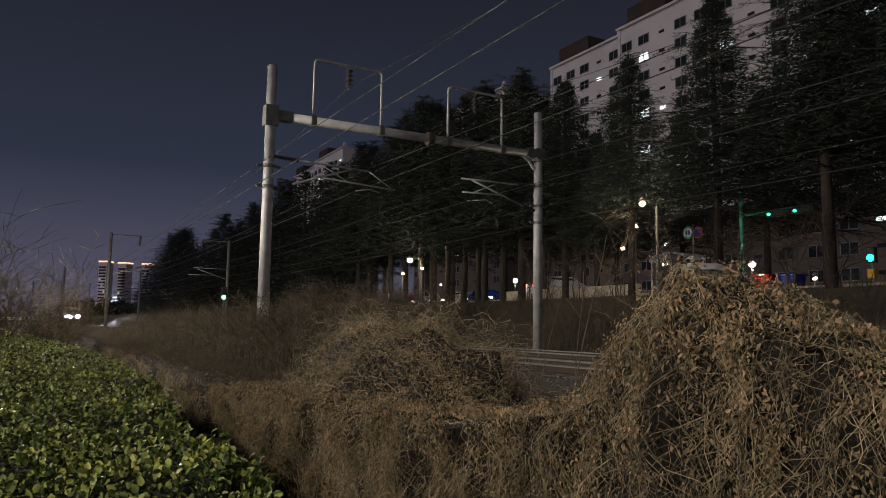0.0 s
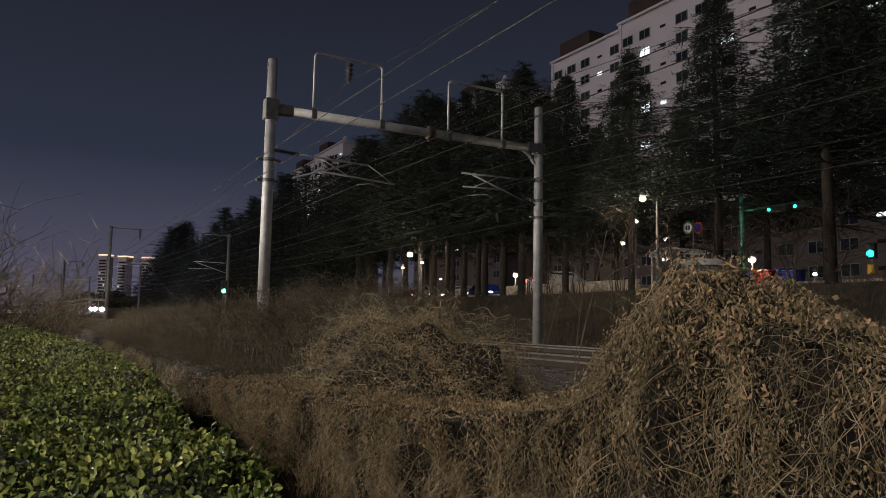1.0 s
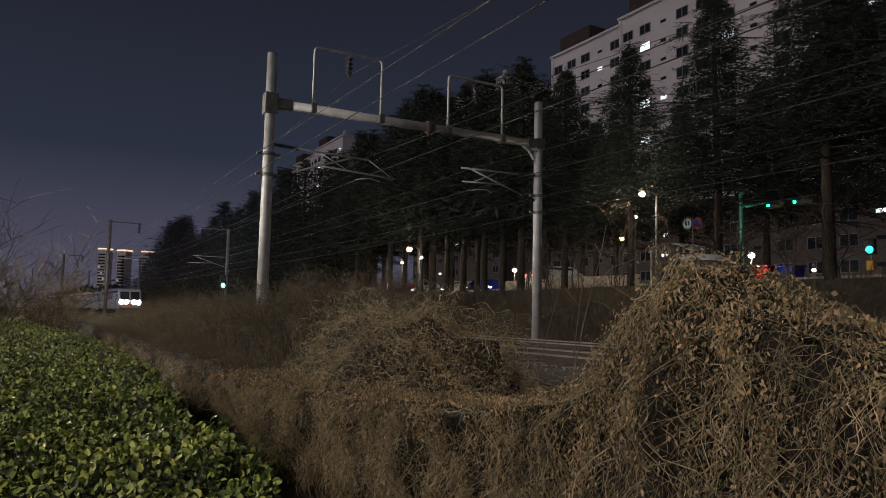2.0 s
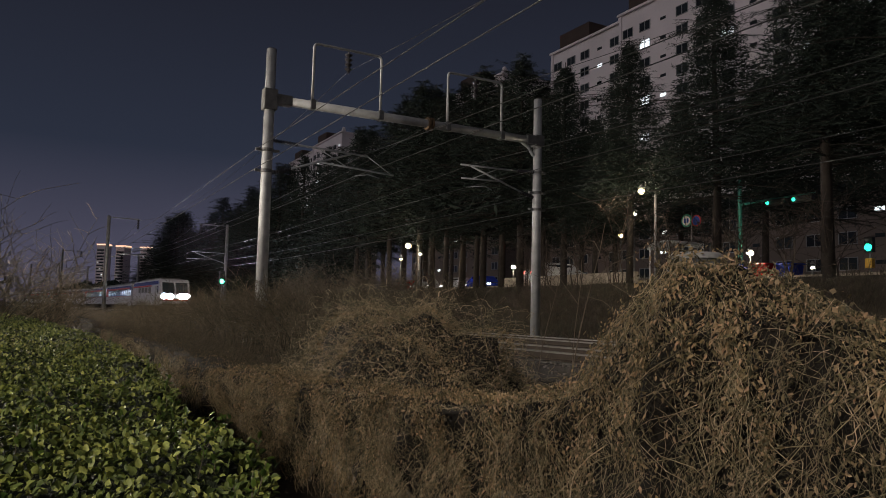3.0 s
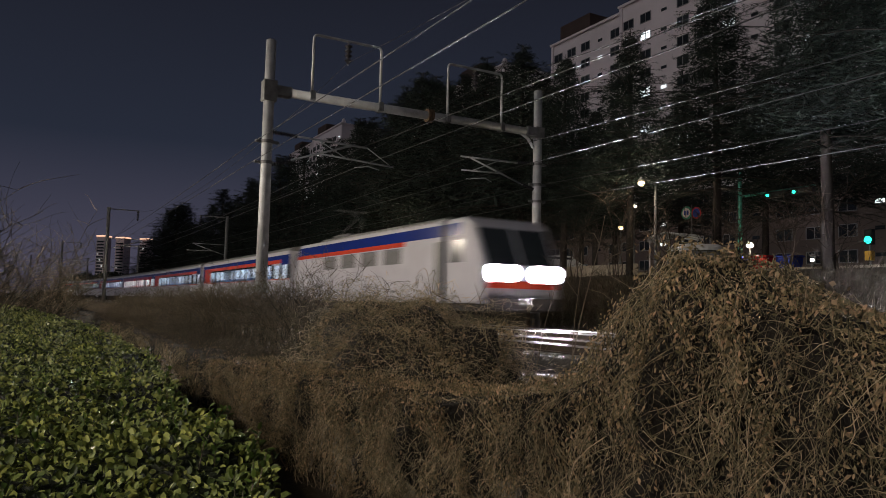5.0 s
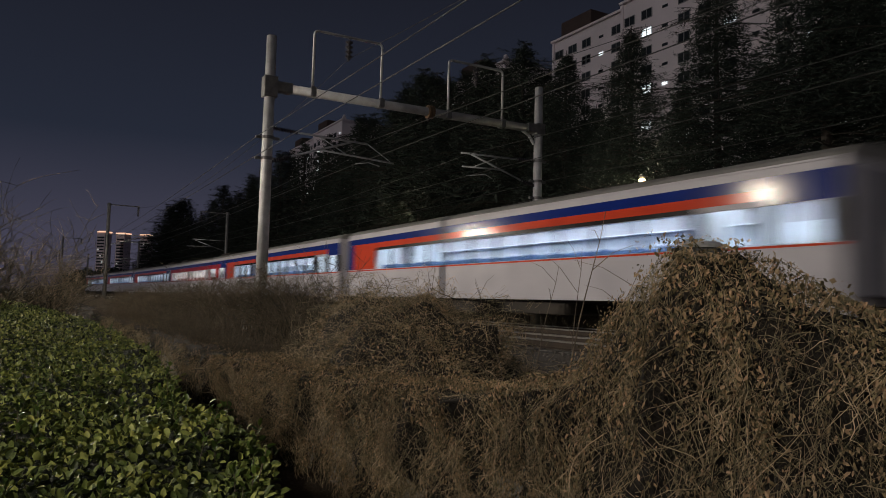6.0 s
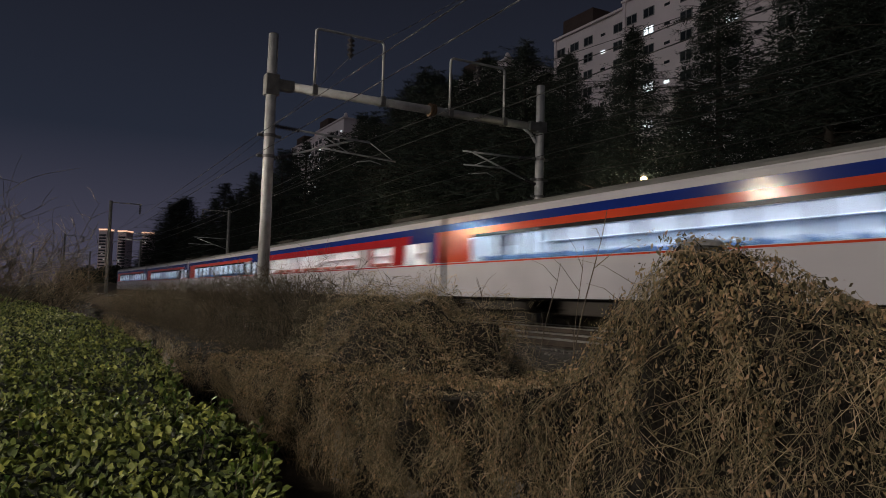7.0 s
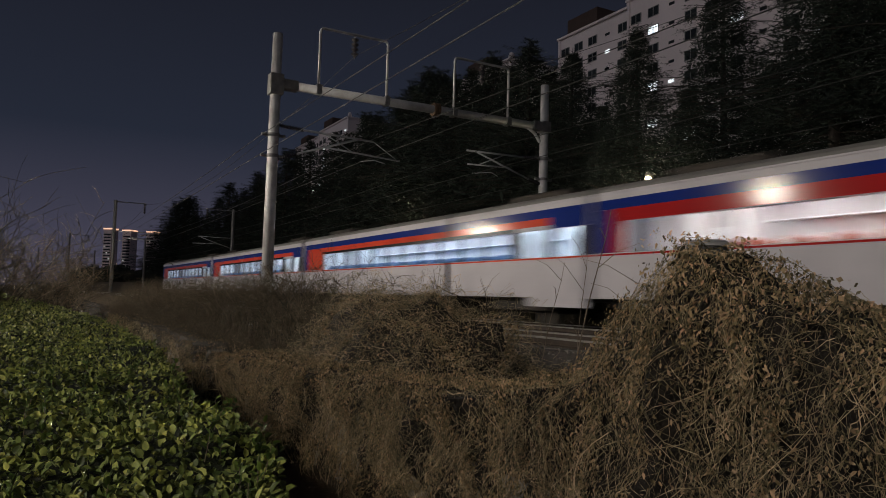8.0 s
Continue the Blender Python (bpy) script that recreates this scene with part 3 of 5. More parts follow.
    # inside
    part("ceiling", Shape().box(-h + 0.08, h - 0.08, -w + 0.08, w - 0.08, 3.24, 3.28), M["interior"], t, "pale coach ceiling")
    # added pale reflector hiding the dark far windows, keeps the interior bright
    part("far_side_panel", Shape().box(-h + 0.1, h - 0.1, w - 0.12, w - 0.085, 1.8, 2.72), M["interior"], t, "pale panel added over the far windows to brighten the interior")
    strip = Shape()
    for y in (-0.62, 0.62):
        x = -h + 1.0
        while x < h - 1.5:
            strip.box(x, x + 1.9, y - 0.11, y + 0.11, 3.19, 3.235)
            x += 2.05
    part("light_strips", strip, M["tube_warm"] if red else M["tube_cold"], t, "glowing ceiling light strips")
    part("luggage_rack", Shape().box(-h + 3, h - 4, -w + 0.08, -w + 0.42, 2.72, 2.75).box(-h + 3, h - 4, w - 0.42, w - 0.08, 2.72, 2.75), M["interior"], t)
    for x in (-h + 2.7, h - 3.3):
        part("bulkhead", Shape().box(x - 0.03, x + 0.03, -w + 0.08, -0.4, 1.12, 3.24).box(x - 0.03, x + 0.03, 0.4, w - 0.08, 1.12, 3.24), M["interior"], t)
    seat_me = Shape().box(-0.22, 0.25, -0.5, 0.5, 1.12, 1.58, 0.05).box(-0.30, -0.16, -0.5, 0.5, 1.5, 2.10, 0.05).mesh("seat", M["seat_red" if red else "seat"])
    x = -h + 3.6
    while x < h - 4.2:
        for y in (-0.93, 0.93):
            part("seat", seat_me, None, t, m=pose(x, y, 0))
        x += 1.0
    # below
    part("underframe", Shape().box(-h + 0.1, h - 0.1, -1.25, 1.25, 0.72, 1.0).box(-4, -1, -1.3, 1.3, 0.35, 0.75, 0.04).box(0.5, 3.4, -1.3, 1.3, 0.4, 0.75, 0.04), M["under"], t, "dark underframe with equipment boxes")
    part("skirt", Shape().box(h - 2.6, h - 0.05, -w + 0.01, -w + 0.05, 0.55, 0.80), M["car_white"], t)
    part("skirt", Shape().box(h - 2.6, h - 0.05, w - 0.05, w - 0.01, 0.55, 0.80), M["car_white"], t)
    for s in (-1, 1):
        part("gangway", Shape().box(s * h - (0.0 if s > 0 else 0.22), s * h + (0.22 if s > 0 else 0.0), -1.2, 1.2, 0.95, 3.3, 0.05), M["bellows"], t, "grey rubber gangway bellows")
        bogie(t, s * (h - 3.6))
    return t


def ring_tube(x0, x1, y, z, r0, r1, n=24):
    """A short open pipe along x with a wall of some thickness."""
    vs = [(x, y + r * math.cos(2 * math.pi * k / n), z + r * math.sin(2 * math.pi * k / n)) for x, r in ((x0, r0), (x1, r0), (x1, r1), (x0, r1)) for k in range(n)]
    return Shape().add(vs, [(j * n + k, j * n + (k + 1) % n, (j + 1) % 4 * n + (k + 1) % n, (j + 1) % 4 * n + k) for j in range(4) for k in range(n)])


def locomotive():
    t = thing("electric_locomotive", "white and blue electric locomotive with blazing headlights", "locomotive")
    h, w = 9.4, 1.5
    bm = bmesh.new()
    prof = [(-h, 0.75), (h - 0.25, 0.75), (h, 1.0), (h, 1.9), (h - 0.75, 3.35), (h - 1.2, 3.6), (-h + 0.9, 3.6), (-h + 0.5, 3.35), (-h, 1.9)]
    side = [[bm.verts.new((x, y * w, z)) for x, z in prof] for y in (-1, 1)]
    bm.faces.new(side[0])
    bm.faces.new(list(reversed(side[1])))
    for k in range(len(prof)):
        j = (k + 1) % len(prof)
        bm.faces.new((side[0][j], side[0][k], side[1][k], side[1][j]))
    bmesh.ops.recalc_face_normals(bm, faces=bm.faces)
    bmesh.ops.bevel(bm, geom=bm.edges[:], offset=0.10, segments=3, affect="EDGES", profile=0.5)
    me = bpy.data.meshes.new("body")
    bm.to_mesh(me)
    bm.free()
    me.materials.append(M["car_white"])
    part("body", me, None, t, "light grey welded steel body")
    for s in (-1, 1):
        y0, y1 = sorted((s * (w + 0.006), s * (w - 0.01)))
        part("blue_stripe", Shape().box(-h + 0.7, h - 1.4, y0, y1, 3.02, 3.42), M["car_blue"], t, "deep blue upper stripe")
        part("red_stripe", Shape().box(-h + 0.4, h - 5.6, y0, y1, 2.84, 3.02), M["car_red"], t, "thin red stripe")
        part("cab_window", Shape().box(h - 2.2, h - 1.3, y0, y1, 2.1, 2.85, 0.0), M["win_dark"], t, "dark cab side window")
        part("cab_door", Shape().box(h - 3.2, h - 2.55, y0, y1, 1.0, 2.85), M["car_roof"], t)
        for k in range(4):
            part("louvre", Shape().box(-5 + 2.3 * k, -3.4 + 2.3 * k, y0, y1, 2.2, 2.8), M["galv_dark"], t, "grey ventilation louvre")
    n = Vector((0.888, 0, 0.459))
    wp = Shape()
    for y0, y1 in ((-1.3, -0.08), (0.08, 1.3)):
        a, b = Vector((h - 0.06, 0, 2.02)), Vector((h - 0.68, 0, 3.22))
        vs = [p + Vector((0, y, 0)) + n * d for d in (0.0, 0.02) for p, y in ((a, y0), (a, y1), (b, y1), (b, y0))]
        wp.add(vs, [(0, 1, 2, 3), (7, 6, 5, 4), (0, 4, 5, 1), (1, 5, 6, 2), (2, 6, 7, 3), (3, 7, 4, 0)])
    part("windscreen", wp, M["win_dark"], t, "dark sloped windscreen")
    part("nose_band", Shape().box(h - 0.05, h + 0.012, -1.35, 1.35, 1.25, 1.5), M["car_red"], t, "red band across the nose")
    # lamps doubled and oversized so their merged glow stands in for lens glare
    for side in (-1, 1):
        c = part("headlight_unit", Shape().box(h - 0.12, h + 0.05, side * 0.84 - 0.58, side * 0.84 + 0.58, 1.42, 2.04, 0.06), M["black"], t, "black housing of an oversized headlight pair")
        for y in (side * 0.84 - 0.29, side * 0.84 + 0.29):
            part("headlight", Shape().tube([(h + 0.045, y, 1.73), (h + 0.10, y, 1.73)], [0.27, 0.23], 24), M["headlight"], c, "oversized headlight that stands in for its glare")
            part("rim", ring_tube(h + 0.04, h + 0.12, y, 1.73, 0.30, 0.275), M["black"], c, "black lamp rim")
    part("buffer_beam", Shape().box(h - 0.1, h + 0.15, -1.35, 1.35, 0.55, 0.95, 0.04), M["under"], t)
    part("coupler", Shape().box(h + 0.1, h + 0.5, -0.14, 0.14, 0.7, 0.95, 0.04), M["under"], t, "dark steel coupler")
    part("underframe", Shape().box(-h + 0.2, h - 0.4, -1.3, 1.3, 0.5, 0.8).box(-2.2, 2.2, -1.35, 1.35, 0.3, 0.8, 0.05), M["under"], t)
    rf = part("roof_deck", Shape().box(-6.5, 6.2, -1.1, 1.1, 3.58, 3.78, 0.06), M["car_roof"], t, "grey roof equipment deck")
    for x in (-3.5, 0.5, 3.5):
        part("roof_insulator", insulator((x, 0.4, 3.75), (x, 0.4, 4.15), 0.1, 3), M["porcelain"], rf, smooth=True)
    part("pantograph", Shape().tube([(-5.6, -0.5, 4.0), (-4.3, -0.15, 4.7), (-5.4, 0, 5.2)], 0.03, 6).tube([(-5.6, 0.5, 4.0), (-4.3, 0.15, 4.7), (-5.4, 0, 5.2)], 0.03, 6)
         .box(-5.55, -5.25, -0.8, 0.8, 5.19, 5.24).box(-6.2, -4.2, -0.6, 0.6, 3.9, 4.0), M["galv_dark"], t, "raised grey pantograph")
    for s in (-1, 1):
        bogie(t, s * 5.3)
    return t


LOCO = locomotive()
first = coach("white coach with blue and red stripes and lit windows")
COACHES = [first]
cafe = None
for k in range(1, 6):
    if k == 2:
        cafe = coach("white coach with crimson window band and warm lit windows", True, True)
        COACHES.append(cafe)
    elif k == 3:
        aircon = coach("white coach with blue and red stripes and roof air conditioners", False, True)
        COACHES.append(aircon)
    elif k == 1:
        COACHES.append(copy_thing(first, pose(0, FAR, 0)))
    else:
        COACHES.append(copy_thing(aircon, pose(0, FAR, 0)))
last = COACHES[-1]
for y in (-1.1, 1.1):
    part("tail_lamp", Shape().tube([(-LENGTH / 2 - 0.06, y, 1.6), (-LENGTH / 2 + 0.02, y, 1.6)], 0.11, 14), M["tail"], last, "small glowing red tail lamp")


def motions():
    """The train runs on the far track at 31.4 m/s."""
    # per-coach shifts place the coach gaps to fit the camera's view
    for ob, back in [(LOCO, 9.6)] + [(c, 19.6 + PITCH * k + PITCH / 2 + view_shift) for k, (c, view_shift) in enumerate(zip(COACHES, (0, 0.5, -0.2, -0.65, -0.75, -0.75)))]:
        rows = []
        for k in range(17):
            t = 0.5 * k
            x = -35.0 + 31.45 * (t - 4.5) - back
            slope = (bend(x - 1) - bend(x + 1)) / 2
            rows.append((t, pose(x, FAR - bend(x), 0, 0, 0, math.degrees(math.atan(slope)))))
        walk(ob, rows)


# ---- conifers ----
def cedar_meshes(seed, height, spread, clear, fine=1.0, fingers=3, dense=1.0):
    """Trunk, limbs and a layered drooping crown of needle sprays."""
    rng = np.random.default_rng(seed)
    trunk = Shape().tube([(0, 0, -0.6), (0.05, 0, height * 0.35), (-0.04, 0.03, height * 0.7), (0, 0, height * 0.99)], [0.19 * height / 14, 0.15 * height / 14, 0.09 * height / 14, 0.015], 10)
    limbs, sprays = [], []
    z = height * clear
    lobe = rng.uniform(0, 6, 3)
    while z < height * 0.985:
        u = (z / height - clear) / (1 - clear)
        reach0 = spread * (1 - u) ** 0.72 * (0.7 + 0.3 * min(u / 0.12, 1)) * (0.84 + 0.20 * math.sin(u * 17 + lobe[0]) + 0.12 * math.sin(u * 37 + lobe[1])) + 0.12
        for k in range(int(rng.integers(6, 10))):
            a = rng.uniform(0, 2 * math.pi)
            reach = reach0 * rng.uniform(0.3, 1.0) ** 0.6 * (1.42 if rng.random() < 0.22 else 1.05)
            rise = reach * (0.45 * u - 0.05 + rng.uniform(-0.10, 0.14))
            s = np.linspace(0, 1, 4)
            out = np.array([math.cos(a), math.sin(a), 0])
            side = np.array([-math.sin(a), math.cos(a), 0])
            wob = rng.uniform(-0.15, 0.15) * reach
            P = out * (reach * s)[:, None] + side * (wob * s * s)[:, None] + np.array([0, 0, 1.0]) * (z + rise * s - 0.20 * reach * s ** 2.2)[:, None]
            limbs.append((P, 0.035 * (1 - 0.85 * s) * (0.4 + reach / spread)))
            m = int(8 + 22 * reach / spread)
            q = rng.uniform(0.10, 1.0, m) ** 0.8
            base = np.stack([np.interp(q, s, P[:, i]) for i in range(3)], 1)
            sgn = rng.choice([-1, 1], m)[:, None]
            d = unit(out * rng.uniform(0.2, 1.0, (m, 1)) + side * sgn * rng.uniform(0.1, 1.0, (m, 1)) + np.array([0, 0, 1.0]) * rng.uniform(-0.62, 0.16, (m, 1)))
            L = rng.uniform(0.30, 0.85, m) * (0.45 + 0.55 * reach / spread) * (1.15 - 0.5 * q)
            sprays.append((base, d, L))
        z += rng.uniform(0.20, 0.52) * height / 14
    B, D, L = (np.concatenate([s[i] for s in sprays]) for i in range(3))
    # every spray: one flat plate of needles and thin fingers past it
    Bs, Ds, Ls, Ws = [B], [D], [L * 0.85 * fine], [np.full(len(L), 0.15)]
    for f in range(fingers):
        Bs.append(B + D * (L * rng.uniform(0.1, 0.8, len(L)))[:, None])
        Ds.append(unit(D + rng.normal(0, 0.5, D.shape)))
        Ls.append(L * rng.uniform(0.30, 0.65, len(L)) * fine)
        Ws.append(rng.uniform(0.05, 0.10, len(L)) / fine ** 0.5)
    B, D, L, W = (np.concatenate(v) for v in (Bs, Ds, Ls, Ws))
    up = unit(np.array([0, 0, 1.0]) + rng.normal(0, 0.7, D.shape))
    V, Q = blade_arrays(B, D, up, L, W)
    # dense shaded inner growth round the trunk
    n = int(5200 * dense)
    zz = height * (clear + 0.03 + (0.93 - clear) * rng.random(n))
    uu = (zz / height - clear) / (1 - clear)
    rad = spread * (1 - uu) ** 0.85 * 0.66 * np.sqrt(rng.random(n))
    aa = rng.uniform(0, 2 * math.pi, n)
    inner = blade_arrays(np.stack([rad * np.cos(aa), rad * np.sin(aa), zz], 1), rng.normal(0, 1, (n, 3)) * np.array([1, 1, 0.5]), rng.normal(0, 1, (n, 3)), fine * (0.25 + 0.45 * rng.random(n)) * (1.1 - 0.6 * uu), rng.uniform(0.10, 0.25, n))
    V, Q = joined([(V, Q), inner])
    crown = array_mesh("crown", V, Q, M["needles"])
    lv, lq = stem_arrays(np.stack([p for p, _ in limbs]), np.stack([r for _, r in limbs]))
    return trunk.mesh("trunk", M["bark"], True), array_mesh("branchwork", lv, lq, M["bark"]), crown


CEDARS = [cedar_meshes(s, 14.0, 4.3, c) for s, c in ((1, 0.31), (2, 0.29), (3, 0.28), (4, 0.24), (5, 0.05), (6, 0.07))] + [cedar_meshes(s, 14.0, 4.4, c, 0.50, 15, 5.0) for s, c in ((7, 0.30), (8, 0.27))]


def cedar(x, y, height, k, turn, wide=1.0, label="tall dark cedar with drooping layered branches"):
    g = thing("cedar_tree", label, "conifer tree", group="cedars along the railway")
    f = height / 14.0
    g.matrix_basis = Matrix.LocRotScale((x, y, level(x, y) - 0.05), Euler((0, 0, turn)), (f * wide, f * wide, f))
    tr, li, cr = CEDARS[6 + k % 2 if x > -1.3 * y else k % 4 if x > -2.6 * y else 4 + k % 2]
    part("trunk", tr, None, g, "dark rough bark")
    tagged(part("branchwork", li, None, g), kind="stuff")
    part("crown", cr, None, g, "dense dark green needles")


rng = np.random.default_rng(5)
# (x over y, top height over y, y)
for i, (xy, zy, y, wide) in enumerate([(-0.45, 0.66, 25.5, 1.3), (-0.56, 0.66, 27.5, 1.2), (-0.654, 0.66, 25.5, 1.15), (-0.853, 0.60, 26.0, 1.1), (-1.06, 0.555, 27.0, 1.15), (-1.261, 0.565, 27.5, 1.2), (-1.424, 0.635, 26.5, 1.3),
                                       (-1.62, 0.60, 28.0, 1.1), (-1.945, 0.708, 26.0, 1.25), (-1.78, 0.64, 26.5, 1.1), (-2.15, 0.66, 27.0, 1.2), (-2.43, 0.674, 26.0, 1.2), (-2.75, 0.66, 27.0, 1.2), (-3.05, 0.69, 26.5, 1.2), (-3.402, 0.70, 26.0, 1.5),
                                       (-3.9, 0.66, 27.0, 1.6), (-4.574, 0.684, 26.0, 2.0), (-5.2, 0.56, 27.0, 1.6), (-6.187, 0.76, 24.5, 2.5), (-6.8, 0.62, 25.0, 1.6), (-5.7, 0.6, 25.0, 1.5),
                                       (-5.93, 0.75, 26.5, 2.4), (-6.6, 0.77, 26.5, 2.3), (-4.85, 0.62, 27.5, 1.8), (-4.2, 0.60, 27.5, 1.8), (-3.63, 0.665, 28.0, 1.7), (-3.25, 0.675, 28.0, 1.6), (-2.6, 0.625, 28.5, 1.4), (-2.32, 0.645, 28.5, 1.4),
                                       (-2.05, 0.69, 28.5, 1.3), (-1.86, 0.675, 28.5, 1.3), (-1.69, 0.635, 28.2, 1.3), (-1.585, 0.65, 28.0, 1.2), (-1.50, 0.60, 28.4, 1.3), (-1.34, 0.545, 28.4, 1.3), (-1.16, 0.42, 28.4, 1.3)]):
    h = zy * y + 0.69 - level(xy * y, y)
    cedar(xy * y, y, h, i, float(rng.uniform(0, 6)), wide)
# a second row further back
for i, (xy, zy) in enumerate(((-0.52, 0.42), (-0.66, 0.44), (-0.76, 0.40), (-0.93, 0.40), (-1.10, 0.40), (-1.20, 0.40), (-1.33, 0.46))):
    y = 46.0 + 1.5 * math.sin(i * 2.1)
    cedar(xy * y, y, zy * y + 0.69 - level(xy * y, y), i, float(rng.uniform(0, 6)), 1.25, "dark cedar standing beyond the street")
for i, xy in enumerate((-1.75, -1.9, -2.2, -2.4, -2.6, -2.85, -3.15, -3.5, -3.9, -4.4)):
    y = 32.5 + 2.5 * math.sin(i * 2.3)
    zy = 0.50 + 0.05 * math.sin(i * 1.7) if i < 2 else 0.57 + 0.05 * math.sin(i * 1.7)
    cedar(xy * y, y, zy * y + 0.69 - level(xy * y, y), i + 1, float(rng.uniform(0, 6)), 1.15, "dark cedar standing behind the first row")


# ---- apartment blocks ----
def window_set(lit):
    me_f = Shape()
    w, h, d = 2.1, 1.4, 0.12
    me_f.box(-w / 2, w / 2, -d, 0, -h / 2, -h / 2 + 0.08).box(-w / 2, w / 2, -d, 0, h / 2 - 0.08, h / 2)
    for x in (-w / 2, -0.04, w / 2 - 0.08):
        me_f.box(x, x + 0.08, -d, 0, -h / 2 + 0.08, h / 2 - 0.08)
    pane = Shape().box(-w / 2 + 0.07, w / 2 - 0.07, -0.05, -0.02, -h / 2 + 0.07, h / 2 - 0.07)
    return me_f.mesh("window_frame", M["win_frame"]), pane.mesh("pane", M["win_lit"] if lit else M["win_dark"])


WINDOWS = [window_set(False), window_set(True)]


def apartment(x0, x1, y, floors, seed, label, sections):
    """A long slab whose face looks at the railway."""
    rng = random.Random(seed)
    g = thing("apartment_building", label, "apartment building", group="apartment blocks")
    base, storey, depth = 2.6, 2.75, 12.0
    top = base + floors * storey + 1.2
    for k, (a, b, off, extra) in enumerate(sections):
        a, b = x0 + a * (x1 - x0), x0 + b * (x1 - x0)
        z1 = top + extra
        low = base + 5 * storey
        wall = part("wall", Shape().box(a, b, y + off, y + depth, low, z1), M["facade"], g, "pale painted concrete facade")
        part("lower_wall", Shape().box(a, b, y + off - 0.003, y + depth, base - 1, low), M["facade_low"], g, "brown lower storeys, painted darker to stand for dim light")
        part("cornice", Shape().box(a - 0.25, b + 0.25, y + off - 0.4, y + depth + 0.3, z1, z1 + 0.35), M["facade"], g, "projecting pale roof edge")
        part("pilaster", Shape().box(a, a + 0.5, y + off - 0.25, y + off, low, z1), M["facade"], wall)
        n = max(2, int((b - a) / 3.4))
        for f in range(floors):
            z = base + (f + 0.55) * storey
            for c in range(n):
                if (c + k) % 4 == 3:
                    small = part("vent_window", VENT[1 if rng.random() < 0.16 else 0], None, g, m=pose(a + (c + 0.5) * (b - a) / n, y + off, z))
                    continue
                fr, pane = WINDOWS[1 if rng.random() < 0.05 else 0]
                o = part("window", fr, None, g, m=pose(a + (c + 0.5) * (b - a) / n, y + off, z))
                part("pane", pane, None, o)
        m0 = (a + b) / 2
        if k < 2:
            part("roof_house", Shape().box(a + 0.6, a + 8.2, y + off + 1.2, y + depth - 1, z1 + 0.35, z1 + 3.6), M["brick_dark"], g, "dark brick lift house on the roof")
        part("chimney", Shape().box(b - 1.6, b - 0.7, y + off + 0.5, y + off + 1.4, z1 + 0.35, z1 + 1.3).ball((b - 1.15, y + off + 0.95, z1 + 1.5), 0.45), M["facade"], g)


VENT = [Shape().box(-0.5, 0.5, -0.06, 0.0, -0.2, 0.2).mesh("vent_window", M["win_dark"]), Shape().box(-0.5, 0.5, -0.06, 0.0, -0.2, 0.2).mesh("vent_window", M["win_lit"])]
apartment(-99, -20, 75.0, 15, 3, "long pale apartment block with many dark windows", [(0, 0.22, 0.6, 0), (0.22, 0.44, 0.0, 0.6), (0.44, 0.68, 0.5, 0), (0.68, 1.0, 0, 0)])
apartment(-150, -113, 75.0, 15, 4, "pale apartment block rising behind the cedars", [(0, 0.5, 0.4, 0), (0.5, 1.0, 0.0, 0.6)])
apartment(-245, -196, 75.0, 17, 5, "distant pale apartment block behind the cedars", [(0, 0.5, 0.4, 0), (0.5, 1.0, 0.0, 1.0)])


def tower(az, dist, w, top):
    a = radians(az)
    x, y = -dist * math.cos(a), dist * math.sin(a)
    g = thing("tower_block", "distant residential tower with a glowing roof edge", "tower block", pose(x, y, 0, 0, 0, -az - 38), "distant towers")
    part("wall", Shape().box(-5, 5, -w / 2, w / 2, 0, top), M["tower"], g, "pale tower walls")
    part("roof_crown", Shape().box(-5.3, 5.3, -w / 2 - 0.3, w / 2 + 0.3, top, top + 1.3), M["crown_light"], g, "orange floodlit roof edge")
    for f in range(8, 19):
        for c in (-0.28, 0.0, 0.28):
            part("window", TWIN[1 if (f * 7 + int(c * 50) + int(dist)) % 13 == 0 else 0], None, g, m=pose(5.0, c * w, f * 3.0))


TWIN = [Shape().box(0, 0.1, -1.4, 1.4, -0.8, 0.8).mesh("window", M["win_dark"]), Shape().box(0, 0.1, -0.5, 0.5, -0.5, 0.5).mesh("window", M["win_lit"])]
tower(4.35, 800, 9, 59)
tower(5.6, 815, 10, 59.5)
tower(7.15, 830, 9, 60.5)


# ---- hedge ----
def hedge_top(x, y):
    return 0.01 + 0.08 * noise.noise((x * 0.9, y * 0.9, 3)) + 0.05 * noise.noise((x * 2.7, y * 2.7, 8)) + 0.012 * max(-x - 3, 0)


EDGE = ((-40, -2.4), (-31, -1.0), (-19.7, 0.5), (-15.5, 0.95), (-12.3, 1.12), (-7.4, 1.12), (-5.6, 0.92), (-3.2, 0.95), (-2.5, 0.77), (0, 0.1))


def hedge_edge(x):
    for (a, ya), (b, yb) in zip(EDGE, EDGE[1:]):
        if x < b:
            return ya + (yb - ya) * max(x - a, 0) / (b - a) - 0.04 + 0.07 * noise.noise((x * 1.3, 0, 5))
    return 0.1


